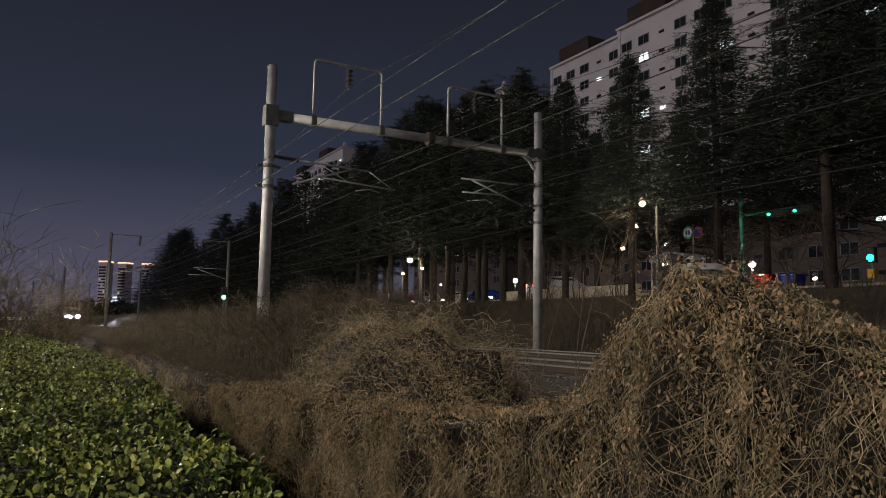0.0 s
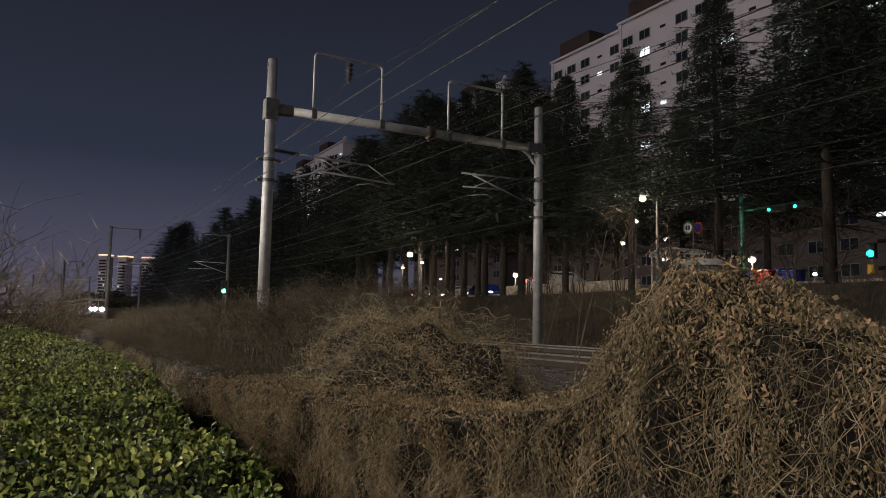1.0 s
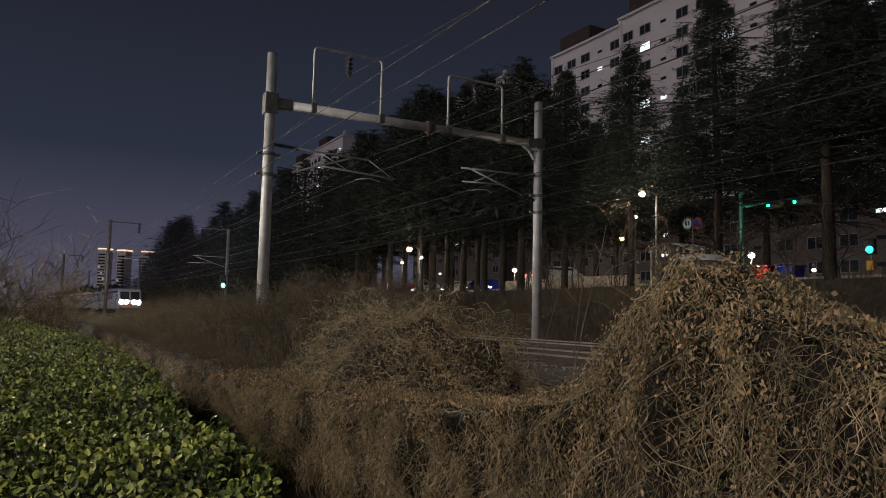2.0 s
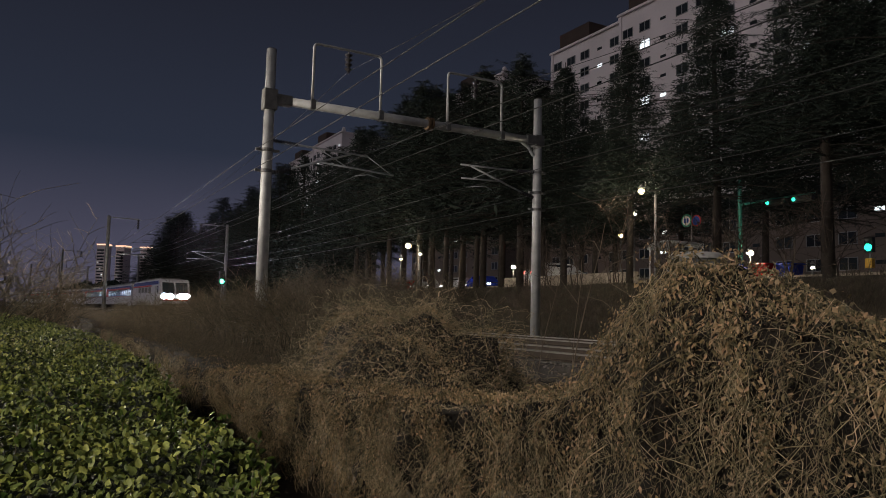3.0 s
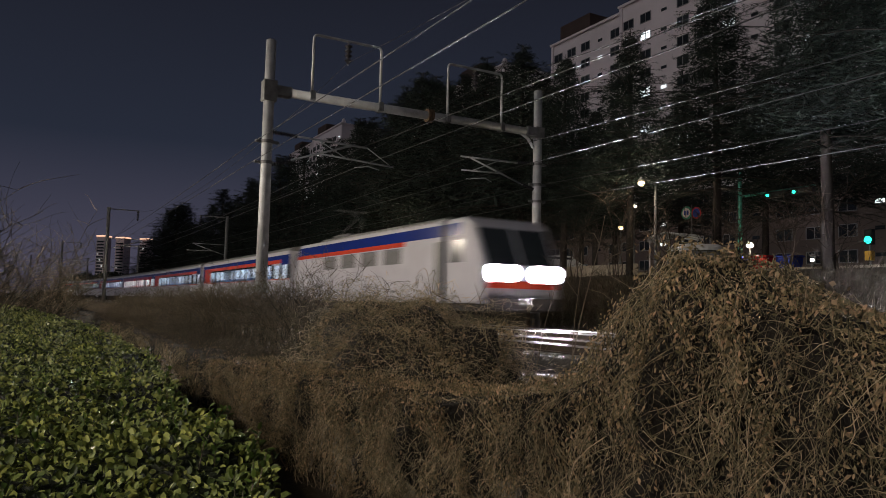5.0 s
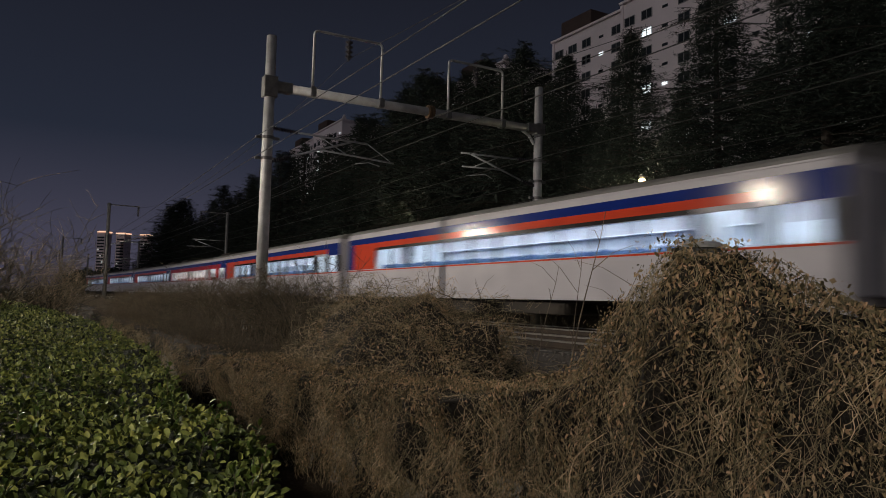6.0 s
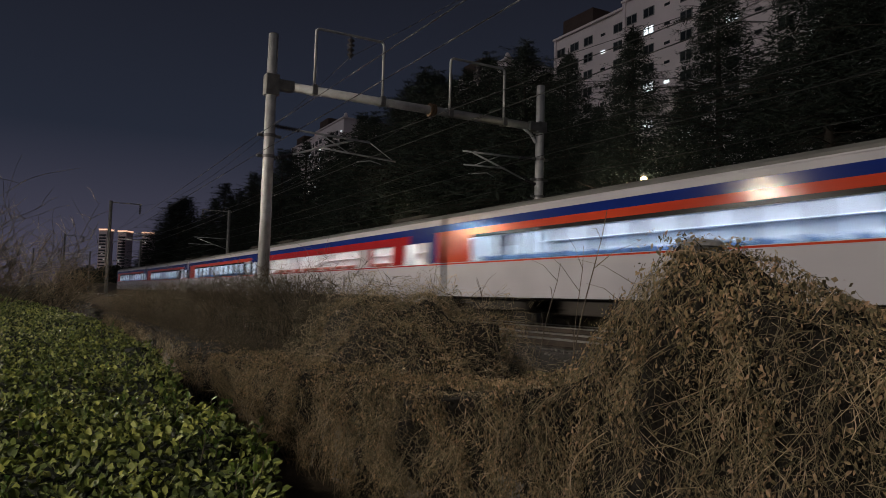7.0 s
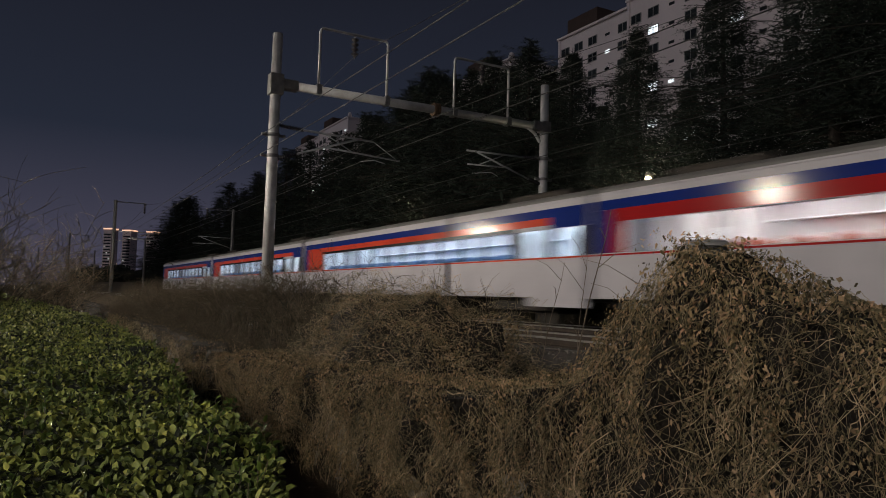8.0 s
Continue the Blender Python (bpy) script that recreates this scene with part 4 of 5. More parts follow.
def hedge():
    g = thing("hedge", "clipped evergreen hedge with glossy ovate leaves", "hedge")
    xs = np.linspace(-34, -1.2, 150)
    ys = np.linspace(0, 1, 16)
    vs, fs = [], []
    for x in xs:
        e = hedge_edge(x)
        for u in ys:
            y = e - 2.3 + 2.26 * u
            # top lifted near the edge so the core's shadow reaches the wall foot
            vs.append((x, y, hedge_top(x, y) - 0.09 + 0.06 * min(max(u - 0.8, 0) * 10, 1)))
        vs.append((x, e - 0.05, -0.86))
        vs.append((x, e - 2.3, -0.86))
    n = len(ys) + 2
    fs = [(i * n + j, (i + 1) * n + j, (i + 1) * n + j + 1, i * n + j + 1) for i in range(len(xs) - 1) for j in range(n - 1)]
    fs += [(i * n + n - 1, (i + 1) * n + n - 1, (i + 1) * n, i * n) for i in range(len(xs) - 1)] + [tuple((len(xs) - 1) * n + j for j in range(n))]
    part("core", finish("core", vs, fs, M["hedge_shade_core"], True), None, g, "near-black filling painted as the shade between the hedge leaves")
    r = np.random.default_rng(11)
    N = 92000
    x = -1.3 - 31.0 * r.random(N) ** 2.6
    e = np.array([hedge_edge(v) for v in x])
    y = e - 2.35 * r.random(N) ** 1.2
    keep = y > -9
    x, y, e = x[keep], y[keep], e[keep]
    top = np.array([hedge_top(a, b) for a, b in zip(x, y)])
    depth = r.random(len(x)) ** 1.6 * 0.20
    z = top - depth
    side = r.random(len(x)) < 0.22
    y = np.where(side, e + r.normal(0, 0.03, len(x)), y)
    z = np.where(side, top - 0.9 * r.random(len(x)) ** 1.3, z)
    P = np.stack([x, y, z], 1)
    way = r.normal(0, 1, P.shape) * np.array([0.8, 0.8, 0.45]) + np.array([0, 0, 0.75]) + side[:, None] * np.array([0, 0.8, -0.2])
    up = np.array([0, -0.2, 1.0]) + r.normal(0, 0.5, P.shape)
    size = r.uniform(0.024, 0.050, len(x)) * (1 + np.maximum(-x - 10, 0) * 0.03)
    V, Q = leaf_arrays(r, P, way, up, size, 0.80)
    tagged(part("foliage", array_mesh("foliage", V, Q, M["hedge_leaf"]), None, g, "glossy green and yellow-green leaves"), kind="stuff")
    # the shoots that stand out, each leaf on its own
    one = leaf_arrays(np.random.default_rng(2), np.zeros((1, 3)), np.array([[1.0, 0, 0]]), np.array([[0, 0, 1.0]]), np.array([0.045]), 0.62)
    me = array_mesh("leaf", one[0], one[1], M["hedge_leaf_single"])
    for k in range(54):
        far = k > 47
        sx = -9.6 - 1.6 * r.random() if far else -2.6 - 5.0 * r.random() ** 1.5
        sy = hedge_edge(sx) - (0.1 + 0.3 * r.random() if far else r.random() ** 2 * 1.0)
        zb = hedge_top(sx, sy) - 0.05
        hh = r.uniform(0.22, 0.36) if far else r.uniform(0.08, 0.17)
        lean = Vector((r.uniform(-0.04, 0.04), r.uniform(-0.03, 0.06), hh))
        shoot = part("shoot", Shape().tube([(sx, sy, zb), Vector((sx, sy, zb)) + lean], [0.003, 0.0015], 4), M["twig"], g)
        for j in range(6):
            p = Vector((sx, sy, zb)) + lean * (0.35 + 0.65 * j / 5)
            part("leaf", me, None, shoot, m=Matrix.Translation(p) @ pose(0, 0, 0, float(r.uniform(-40, 40)), float(r.uniform(-75, -15)), 137 * j + 40 * k))


M["hedge_leaf_single"] = material("hedge_shoot_leaf", (0.10, 0.155, 0.028), (0.06, 0.10, 0.018), 2.5, 0.36, 0, 0.1, 60, 0.4)
hedge()


# ---- dry vines over the wall ----
TOPS = ((-60, -0.06), (-25, -0.06), (-10.2, -0.11), (-8.3, -0.03), (-6.9, 0.02), (-5.7, 0.05), (-4.6, 0.09), (-4.0, 0.12), (-3.5, 0.20), (-3.1, 0.29), (-2.8, 0.34), (-2.66, 0.42), (-2.55, 0.56), (-2.41, 0.71), (-2.24, 0.84), (-2.15, 0.94), (-2.05, 0.94), (-1.95, 0.85), (-1.82, 0.77), (-1.59, 0.70), (-1.45, 0.67), (-1.28, 0.60), (-0.9, 0.55), (6, 0.4))


def vine_top(x):
    for (a, za), (b, zb) in zip(TOPS, TOPS[1:]):
        if x < b:
            return za + (zb - za) * max(x - a, 0) / (b - a) + 0.03 * noise.noise((x * 2.2, 1, 1))
    return 0.3


def vine_face(x, z):
    """How far the mat stands out from the wall towards the path."""
    if -10.3 < x < -9.85:
        return 2.75
    foot = 0.10 * min(max(-0.25 - z, 0) / 0.4, 1)
    return min(2.25, 2.14 + foot - 0.20 * noise.noise((x * 1.1, z * 1.3, 2)) - 0.20 * noise.noise((x * 4.0, z * 2.2, 6)) - 0.15 * noise.noise((x * 9, z * 5, 9)) + 0.10 * max(z + 0.2, 0))


def vines():
    g = thing("vine_thicket", "thick curtain of dry brown vines draped over the wall", "dry vines")
    xs = np.concatenate([np.linspace(-60, -12, 90), np.linspace(-11.8, 1.0, 260)])
    vs, fs = [], []
    ts = np.linspace(0, 1, 14)
    for x in xs:
        top = vine_top(x) - 0.05
        ring = [(x, vine_face(x, -0.86 + (top + 0.86) * u) + 0.06, -0.86 + (top + 0.86) * u) for u in ts]
        d = 0.9 if top < 0.5 else 0.7
        ring += [(x, ring[-1][1] + d * 0.35, top + 0.03), (x, ring[-1][1] + d * 0.8, top - 0.02 - 0.3 * max(top, 0)), (x, ring[-1][1] + d * 1.3, min(top - 0.4, -0.15))]
        vs += ring
    n = len(ts) + 3
    fs = [(i * n + j, (i + 1) * n + j, (i + 1) * n + j + 1, i * n + j + 1) for i in range(len(xs) - 1) for j in range(n - 1)]
    part("mat", finish("mat", vs, fs, M["mat"], True), None, g, "near-black backing painted as the shade inside the vines")
    r = np.random.default_rng(21)

    def near_x(n, far=9.5):
        return -0.7 - far * r.random(n) ** 1.25

    # hanging stems
    N = 13000
    x = near_x(N)
    far = r.random(N) < 0.2
    x = np.where(far, -9 - 18 * r.random(N), x)
    top = np.array([vine_top(v) for v in x])
    z0 = -0.75 + (top + 0.75) * r.random(N) ** 0.7
    L = 0.08 + 0.62 * r.random(N) ** 1.8
    k = 8
    s = np.linspace(0, 1, k)
    drift = r.normal(0, 0.20, N) * L
    curl = r.normal(0, 0.10, N) * L
    X = x[:, None] + drift[:, None] * s + curl[:, None] * np.sin(s * 7 + r.uniform(0, 6, N)[:, None])
    Z = np.maximum(z0[:, None] - L[:, None] * (s ** 1.1) * r.uniform(0.3, 1.0, N)[:, None], -0.86)
    out = np.array([[vine_face(a, b) for a, b in zip(X[i, ::2], Z[i, ::2])] for i in range(N)])
    Y = np.stack([np.interp(s, np.linspace(0, 1, out.shape[1]), out[i]) for i in range(N)]) - np.abs(r.normal(0.03, 0.035, N))[:, None] - (0.05 * r.random(N))[:, None] * np.sin(s * np.pi)
    R = ((0.0007 + 0.0016 * r.random(N) ** 2) * np.where(far, 2.2, 1))[:, None] * (1 - 0.5 * s)
    P = np.stack([X, Y, Z], -1)
    parts = [stem_arrays(P + r.normal(0, 0.006, P.shape), R)]
    # arching runners along the top
    N = 4200
    x = near_x(N, 10)
    top = np.array([vine_top(v) for v in x])
    a = r.normal(0, 0.9, N)
    L = r.uniform(0.06, 0.30, N)
    lift = r.random(N) ** 3 * 0.04
    yb = np.array([vine_face(v, w) for v, w in zip(x, top)]) + r.uniform(-0.1, 0.7, N)
    X = x[:, None] + (L * np.sin(a))[:, None] * s
    tops = np.array([[vine_top(v) for v in row] for row in X])
    Y = yb[:, None] - (L * np.cos(a))[:, None] * s * 0.6
    Z = tops - 0.04 + lift[:, None] * np.sin(s * np.pi) * 1.3 - np.maximum(2.2 - Y, 0) * 1.6
    P = np.stack([X, Y, Z], -1)
    parts.append(stem_arrays(P + r.normal(0, 0.006, P.shape), r.uniform(0.0008, 0.0022, N)[:, None] * (1 - 0.5 * s)))
    # small upright sprigs along the crest
    N = 30
    x = -1.95 + 0.75 * r.random(N)
    top = np.array([vine_top(v) for v in x])
    hgt = r.uniform(0.03, 0.11, N)
    lean = r.normal(0, 0.04, (N, 2))
    base = np.stack([x, 2.15 + 0.2 * r.random(N), top - 0.03], 1)
    P = base[:, None] + np.stack([lean[:, 0][:, None] * s, lean[:, 1][:, None] * s, (hgt + 0.03)[:, None] * s], -1)
    parts.append(stem_arrays(P, 0.0014 * (1.2 - 0.6 * s)[None] * np.ones((N, 1))))
    SPRIG = np.repeat(P[:, -1], 5, 0) + r.normal(0, 0.012, (N * 5, 3))
    V, Q = joined(parts)
    tagged(part("tangle", array_mesh("tangle", V, Q, M["stem"]), None, g, "thin tangled straw-brown stems"), kind="stuff")
    # dead leaves
    N = 150000
    x = near_x(N, 9)
    x = np.where(r.random(N) < 0.16, -9 - 16 * r.random(N), x)
    top = np.array([vine_top(v) for v in x])
    z = -0.8 + (top + 0.82) * r.random(N) ** 0.75
    # leaves hang in tufts; the near-black mat between them is painted shade
    tuft = np.array([noise.noise((a * 6.5, b * 3.0, 3)) + 0.6 * noise.noise((a * 15, b * 9, 7)) + 0.9 * noise.noise((a * 1.6, b * 1.2, 5)) for a, b in zip(x, z)])
    keep = tuft > r.uniform(-0.5, 0.35, N)
    x, z, top = x[keep], z[keep], top[keep]
    N = len(x)
    y = np.array([vine_face(a, b) for a, b in zip(x, z)]) - np.abs(r.normal(0.02, 0.04, N))
    crest = r.random(N) < 0.22
    y = np.where(crest, y + 0.05 + 0.75 * r.random(N), y)
    z = np.where(crest, top + 0.01 + 0.04 * r.random(N) - 0.25 * np.maximum(top, 0) * np.maximum(y - 2.5, 0), z)
    P = np.stack([x, y, z], 1)
    way = r.normal(0, 0.6, P.shape) + np.array([0, -0.25, -0.9])
    up = r.normal(0, 0.6, P.shape) + np.array([0, -1.0, 0.2])
    V, Q = leaf_arrays(r, P, way, up, 0.010 + 0.022 * r.random(N) ** 2.0, 0.5)
    n = len(SPRIG)
    V, Q = joined([(V, Q), blade_arrays(SPRIG, r.normal(0, 1, (n, 3)), r.normal(0, 1, (n, 3)), r.uniform(0.012, 0.026, n), r.uniform(0.5, 0.9, n))])
    tagged(part("foliage", array_mesh("foliage", V, Q, M["dead_leaf"]), None, g, "shrivelled dry brown leaves"), kind="stuff")
    one = leaf_arrays(np.random.default_rng(4), np.zeros((1, 3)), np.array([[1.0, 0, 0]]), np.array([[0, 0, 1.0]]), np.array([0.026]), 0.5)
    me = array_mesh("leaf", one[0], one[1], M["dead_leaf_single"])
    for i in range(200):
        x = -0.9 - 4.2 * r.random()
        t = vine_top(x)
        z = -0.3 + (t + 0.3) * r.random() ** 0.6
        part("leaf", me, None, g, m=pose(x, vine_face(x, z) - 0.07, z, float(r.uniform(-60, 60)), float(r.uniform(40, 110)), float(r.uniform(-160, -20))))


def pipe_post():
    g = thing("pipe_post", "grey steel pipe post overgrown by dry vines", "post", pose(-2.13, 2.40, -0.035))
    part("pipe", Shape().tube([(0, 0, -0.5), (0, 0, 0.975)], 0.082, 24), M["galv_dark"], g, "weathered grey pipe", True)
    part("cap", Shape().tube([(0, 0, 0.97), (0, 0, 0.985), (0, 0, 0.995)], [0.09, 0.09, 0.075], 24), M["galv"], g, "round steel cap")
    q = np.random.default_rng(3)
    n, s = 700, np.linspace(0, 1, 6)
    a0, z0 = q.uniform(0, 2 * math.pi, n), 0.45 + 0.52 * q.random(n)
    a = a0[:, None] + q.normal(0, 0.8, n)[:, None] * s
    rad = 0.088 + 0.07 * q.random(n)[:, None] * np.sin(s * math.pi) + 0.10 * np.maximum(0.85 - z0, 0)[:, None]
    P = np.stack([rad * np.cos(a), rad * np.sin(a), np.minimum(z0[:, None] - (q.uniform(-0.08, 0.22, n))[:, None] * s, 1.0)], -1)
    V, Q = stem_arrays(P + q.normal(0, 0.005, P.shape), q.uniform(0.0008, 0.0022, n)[:, None] * (1 - 0.4 * s))
    tagged(part("tangle", array_mesh("tangle", V, Q, M["stem"]), None, g, "thin straw-brown stems round the pipe"), kind="stuff")
    n = 2600
    a, z = q.uniform(0, 2 * math.pi, n), 0.40 + 0.56 * q.random(n) ** 0.8
    rad = 0.086 + 0.06 * q.random(n) + 0.12 * np.maximum(0.85 - z, 0)
    V, Q = leaf_arrays(q, np.stack([rad * np.cos(a), rad * np.sin(a), z], 1), q.normal(0, 0.6, (n, 3)) + np.array([0, 0, -0.7]), np.stack([np.cos(a), np.sin(a), 0 * a], 1) + q.normal(0, 0.5, (n, 3)), 0.010 + 0.024 * q.random(n) ** 2, 0.55)
    tagged(part("foliage", array_mesh("foliage", V, Q, M["dead_leaf"]), None, g, "shrivelled dry brown leaves"), kind="stuff")


pipe_post()
M["dead_leaf_single"] = material("dead_leaf_large", (0.30, 0.21, 0.12), (0.17, 0.12, 0.07), 6, 0.8, 0, 0.3, 60, 0.45)
vines()


def twiggy(r, centre, rx, ry, z0, height, count, length, thick, spread=0.5, seg=4, wave=0.08, bowing=0.25, rise=0.7):
    """Arrays of rising, forking shoots in an oval patch."""
    s = np.linspace(0, 1, seg)
    a = r.uniform(0, 2 * math.pi, count)
    q = np.sqrt(r.random(count))
    X0, Y0 = centre[0] + rx * q * np.cos(a), centre[1] + ry * q * np.sin(a)
    L = length * r.uniform(0.5, 1.1, count) * (1 - 0.45 * q)
    b = r.uniform(0, 2 * math.pi, count)
    lean = spread * r.uniform(0.2, 1.3, count)
    bow = r.normal(0, bowing, count)
    X = X0[:, None] + (L * lean * np.cos(b))[:, None] * s + (wave * L)[:, None] * np.sin(s * 5 + a[:, None])
    Y = Y0[:, None] + (L * lean * np.sin(b))[:, None] * s + (wave * L)[:, None] * np.cos(s * 4 + b[:, None])
    Z = z0 + (L * height)[:, None] * (s - np.abs(bow)[:, None] * s * s)
    main = np.stack([X, Y, Z], -1)
    out = [stem_arrays(main, thick * r.uniform(0.6, 1.3, count)[:, None] * (1 - 0.75 * s))]
    for gen in range(2):
        m = count * 3
        i = r.integers(0, len(main), m)
        q = r.uniform(0.25, 0.95, m)
        B = np.stack([np.array([np.interp(q[j], s, main[i[j], :, c]) for j in range(m)]) for c in range(3)], 1)
        d = unit(r.normal(0, 1, (m, 3)) * np.array([1, 1, 0.5]) + np.array([0, 0, rise]))
        l = length * r.uniform(0.15, 0.45, m) * (0.75 if gen else 1)
        P = B[:, None] + d[:, None] * (l[:, None] * s)[..., None] + np.array([0, 0, -0.15]) * (l[:, None] * s * s)[..., None] + (wave * 0.6) * np.sin(s * 6)[None, :, None] * l[:, None, None] * unit(r.normal(0, 1, (m, 3)))[:, None]
        out.append(stem_arrays(P, thick * (0.55 if gen == 0 else 0.35) * r.uniform(0.7, 1.2, m)[:, None] * (1 - 0.6 * s)))
        main = P
        count = m if gen == 0 else count
    return joined(out)


def bush(name, label, arrays, mat, category="bush"):
    g = thing(name, label, category, group="bare bushes")
    tagged(part("brushwood", array_mesh("brushwood", arrays[0], arrays[1], mat), None, g, "bare thin twigs"), kind="stuff")
    return g


M["brown_twig"] = material("brown_twig", (0.15, 0.122, 0.078), (0.065, 0.054, 0.036), 2, 0.9, 0, 0.3, 80, 0.7, True)
r = np.random.default_rng(31)
# brush by the near post
for cx, cy, rx, ry, hh, n in ((-20.5, 5.0, 2.6, 0.8, 2.5, 120), (-16.5, 5.2, 2.4, 0.7, 2.3, 190), (-25.5, 4.8, 3.0, 0.9, 2.4, 120), (-13.0, 4.6, 1.8, 0.7, 1.5, 130), (-31.0, 4.4, 3.5, 0.9, 2.1, 130), (-37.0, 4.2, 3.5, 0.9, 1.9, 110)):
    bush("dry_bush", "leafless tangled brown bush beside the railway", twiggy(r, (cx, cy), rx, ry, -0.35, 0.85, n, hh, 0.013, 0.4, 5, 0.07, 0.15, 1.0), M["brown_twig"])
for sx, sy, sh in ((-16.9, 5.4, 2.4), (-12.6, 5.2, 1.9), (-8.6, 4.7, 1.7)):
    bush("sapling", "bare dark branching sapling before the train", twiggy(r, (sx, sy), 0.3, 0.25, -0.35, 0.95, 9, sh, 0.012, 0.5, 5, 0.06, 0.1, 0.8), M["dark_shade_twig"])
bush("sapling", "bare dark branching sapling before the train", twiggy(r, (-14.6, 5.6), 0.35, 0.3, -0.3, 0.95, 16, 2.3, 0.012, 0.5, 5, 0.06, 0.1, 0.8), M["dark_shade_twig"])
# bare shrubs at the end of the hedge
for tx, ty, th, tn in ((-25.5, 0.2, 4.6, 34), (-22.0, -1.0, 5.2, 30), (-29.0, 1.0, 4.2, 30), (-20.0, -2.2, 5.6, 22)):
    bush("bare_tree", "leafless multi-stemmed shrub at the end of the hedge", twiggy(r, (tx, ty), 0.45, 0.4, -0.85, 0.85, tn, th, 0.026, 0.42, 6, 0.05, 0.08, 1.2), M["brown_twig"], "bare tree")


def mound():
    """A dome of dry vines behind the wall."""
    g = thing("vine_mound", "rounded heap of dry tangled vines behind the wall", "dry vines")
    c, rad = np.array([-6.75, 3.35, -0.45]), np.array([2.3, 1.0, 1.2])
    vs, fs = [], []
    for j in range(13):
        for k in range(28):
            th, ph = math.pi * 0.52 * j / 12, 2 * math.pi * k / 28
            d = Vector((math.sin(th) * math.cos(ph), math.sin(th) * math.sin(ph), math.cos(th)))
            f = 0.84 + 0.30 * noise.noise(d * 2.7)
            vs.append(tuple(c + rad * f * np.array(d)))
    fs = [(j * 28 + k, (j + 1) * 28 + k, (j + 1) * 28 + (k + 1) % 28, j * 28 + (k + 1) % 28) for j in range(12) for k in range(28)]
    # same near-black backing as painted shade under the heap
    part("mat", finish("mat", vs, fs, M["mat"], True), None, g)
    N = 12000
    d = unit(r.normal(0, 1, (N, 3)))
    d[:, 2] = np.abs(d[:, 2])
    s = np.linspace(0, 1, 5)
    tan = unit(r.normal(0, 1, (N, 3)) + np.array([0, -0.2, -0.5]))
    L = r.uniform(0.05, 0.22, N)
    P = d[:, None] * (0.97 + 0.12 * r.random(N) ** 2)[:, None, None] + tan[:, None] * (L[:, None] * s)[..., None]
    P = unit(P) * (np.linalg.norm(d[:, None] * 1.0, axis=-1, keepdims=True) * (0.97 + 0.26 * r.random((N, 1, 1)) ** 3 + 0.05 * np.sin(s * np.pi)[None, :, None]))
    lump = np.array([0.88 + 0.30 * noise.noise(Vector(v) * 2.7) for v in d])
    W = c + rad * P * lump[:, None, None]
    W = W + r.normal(0, 0.008, W.shape)
    V, Q = stem_arrays(W, (0.0009 + 0.0022 * r.random(N) ** 2)[:, None] * (1 - 0.5 * s))
    tagged(part("tangle", array_mesh("tangle", V, Q, M["stem"]), None, g, "thin tangled straw-brown stems"), kind="stuff")
    N = 16000
    d = unit(r.normal(0, 1, (N, 3)))
    d[:, 2] = np.abs(d[:, 2])
    lump = np.array([0.90 + 0.30 * noise.noise(Vector(v) * 2.7) for v in d])
    V, Q = leaf_arrays(r, c + rad * d * lump[:, None], r.normal(0, 0.6, (N, 3)) + np.array([0, -0.2, -0.8]), d + r.normal(0, 0.5, (N, 3)), 0.010 + 0.03 * r.random(N) ** 2, 0.7)
    tagged(part("foliage", array_mesh("foliage", V, Q, M["dead_leaf"]), None, g, "shrivelled dry leaves"), kind="stuff")


mound()


# ---- dead grass and weeds ----
def grass(name, label, x0, x1, y0, y1, n, h0, h1, thick, power=1.0):
    q = np.random.default_rng(int(n + y0 * 10))
    x = x1 - (x1 - x0) * q.random(n) ** power
    y = y0 + (y1 - y0) * q.random(n)
    z = np.array([level(a, b) for a, b in zip(x, y)]) - 0.03
    s = np.linspace(0, 1, 3)
    clump = np.array([0.5 + noise.noise((a * 0.7, b * 0.9, 4)) for a, b in zip(x, y)])
    H = (h0 + (h1 - h0) * q.random(n) ** 2) * np.clip(0.5 + clump, 0.35, 1.5)
    a, lean = q.uniform(0, 6.28, n), H * q.uniform(0.1, 0.9, n)
    P = np.stack([x[:, None] + (lean * np.cos(a))[:, None] * s ** 1.7, y[:, None] + (lean * np.sin(a))[:, None] * s ** 1.7, z[:, None] + H[:, None] * (s - 0.25 * s * s)], -1)
    V, Q = stem_arrays(P, thick * q.uniform(0.6, 1.4, n)[:, None] * (1 - 0.7 * s))
    tagged(new(name, array_mesh(name, V, Q, M["straw"] if y0 < 10 else M["weed"])), label, "dry grass", kind="stuff")


M["straw"] = material("straw", (0.12, 0.095, 0.06), (0.055, 0.046, 0.03), 2, 0.9, 0, 0.2, 60, 0.5, True)
grass("dry_grass", "dead brown grass between wall and track", -36, -2.6, 2.6, 6.6, 18000, 0.06, 0.30, 0.003, 1.5)
grass("dry_grass", "dead grass on the far bank, darkened for its shade", -80, -3, 17.6, 25.0, 26000, 0.25, 0.95, 0.009, 1.2)
grass("dry_grass", "tall dead reeds on the distant bank", -170, -78, 17.8, 26.0, 3500, 0.6, 1.8, 0.03, 1.0)
r = np.random.default_rng(77)
for i in range(14):
    bx = -7.0 - 5.6 * i
    by = 20.0 + 1.6 * math.sin(i * 2.1)
    bush("dry_bush", "leafless scrub on the far bank, darkened for its shade", twiggy(r, (bx, by), 4.2, 1.4, level(bx, by) - 0.1, 0.9, 60, 2.3, 0.014, 0.45), M["dark_shade_twig"])
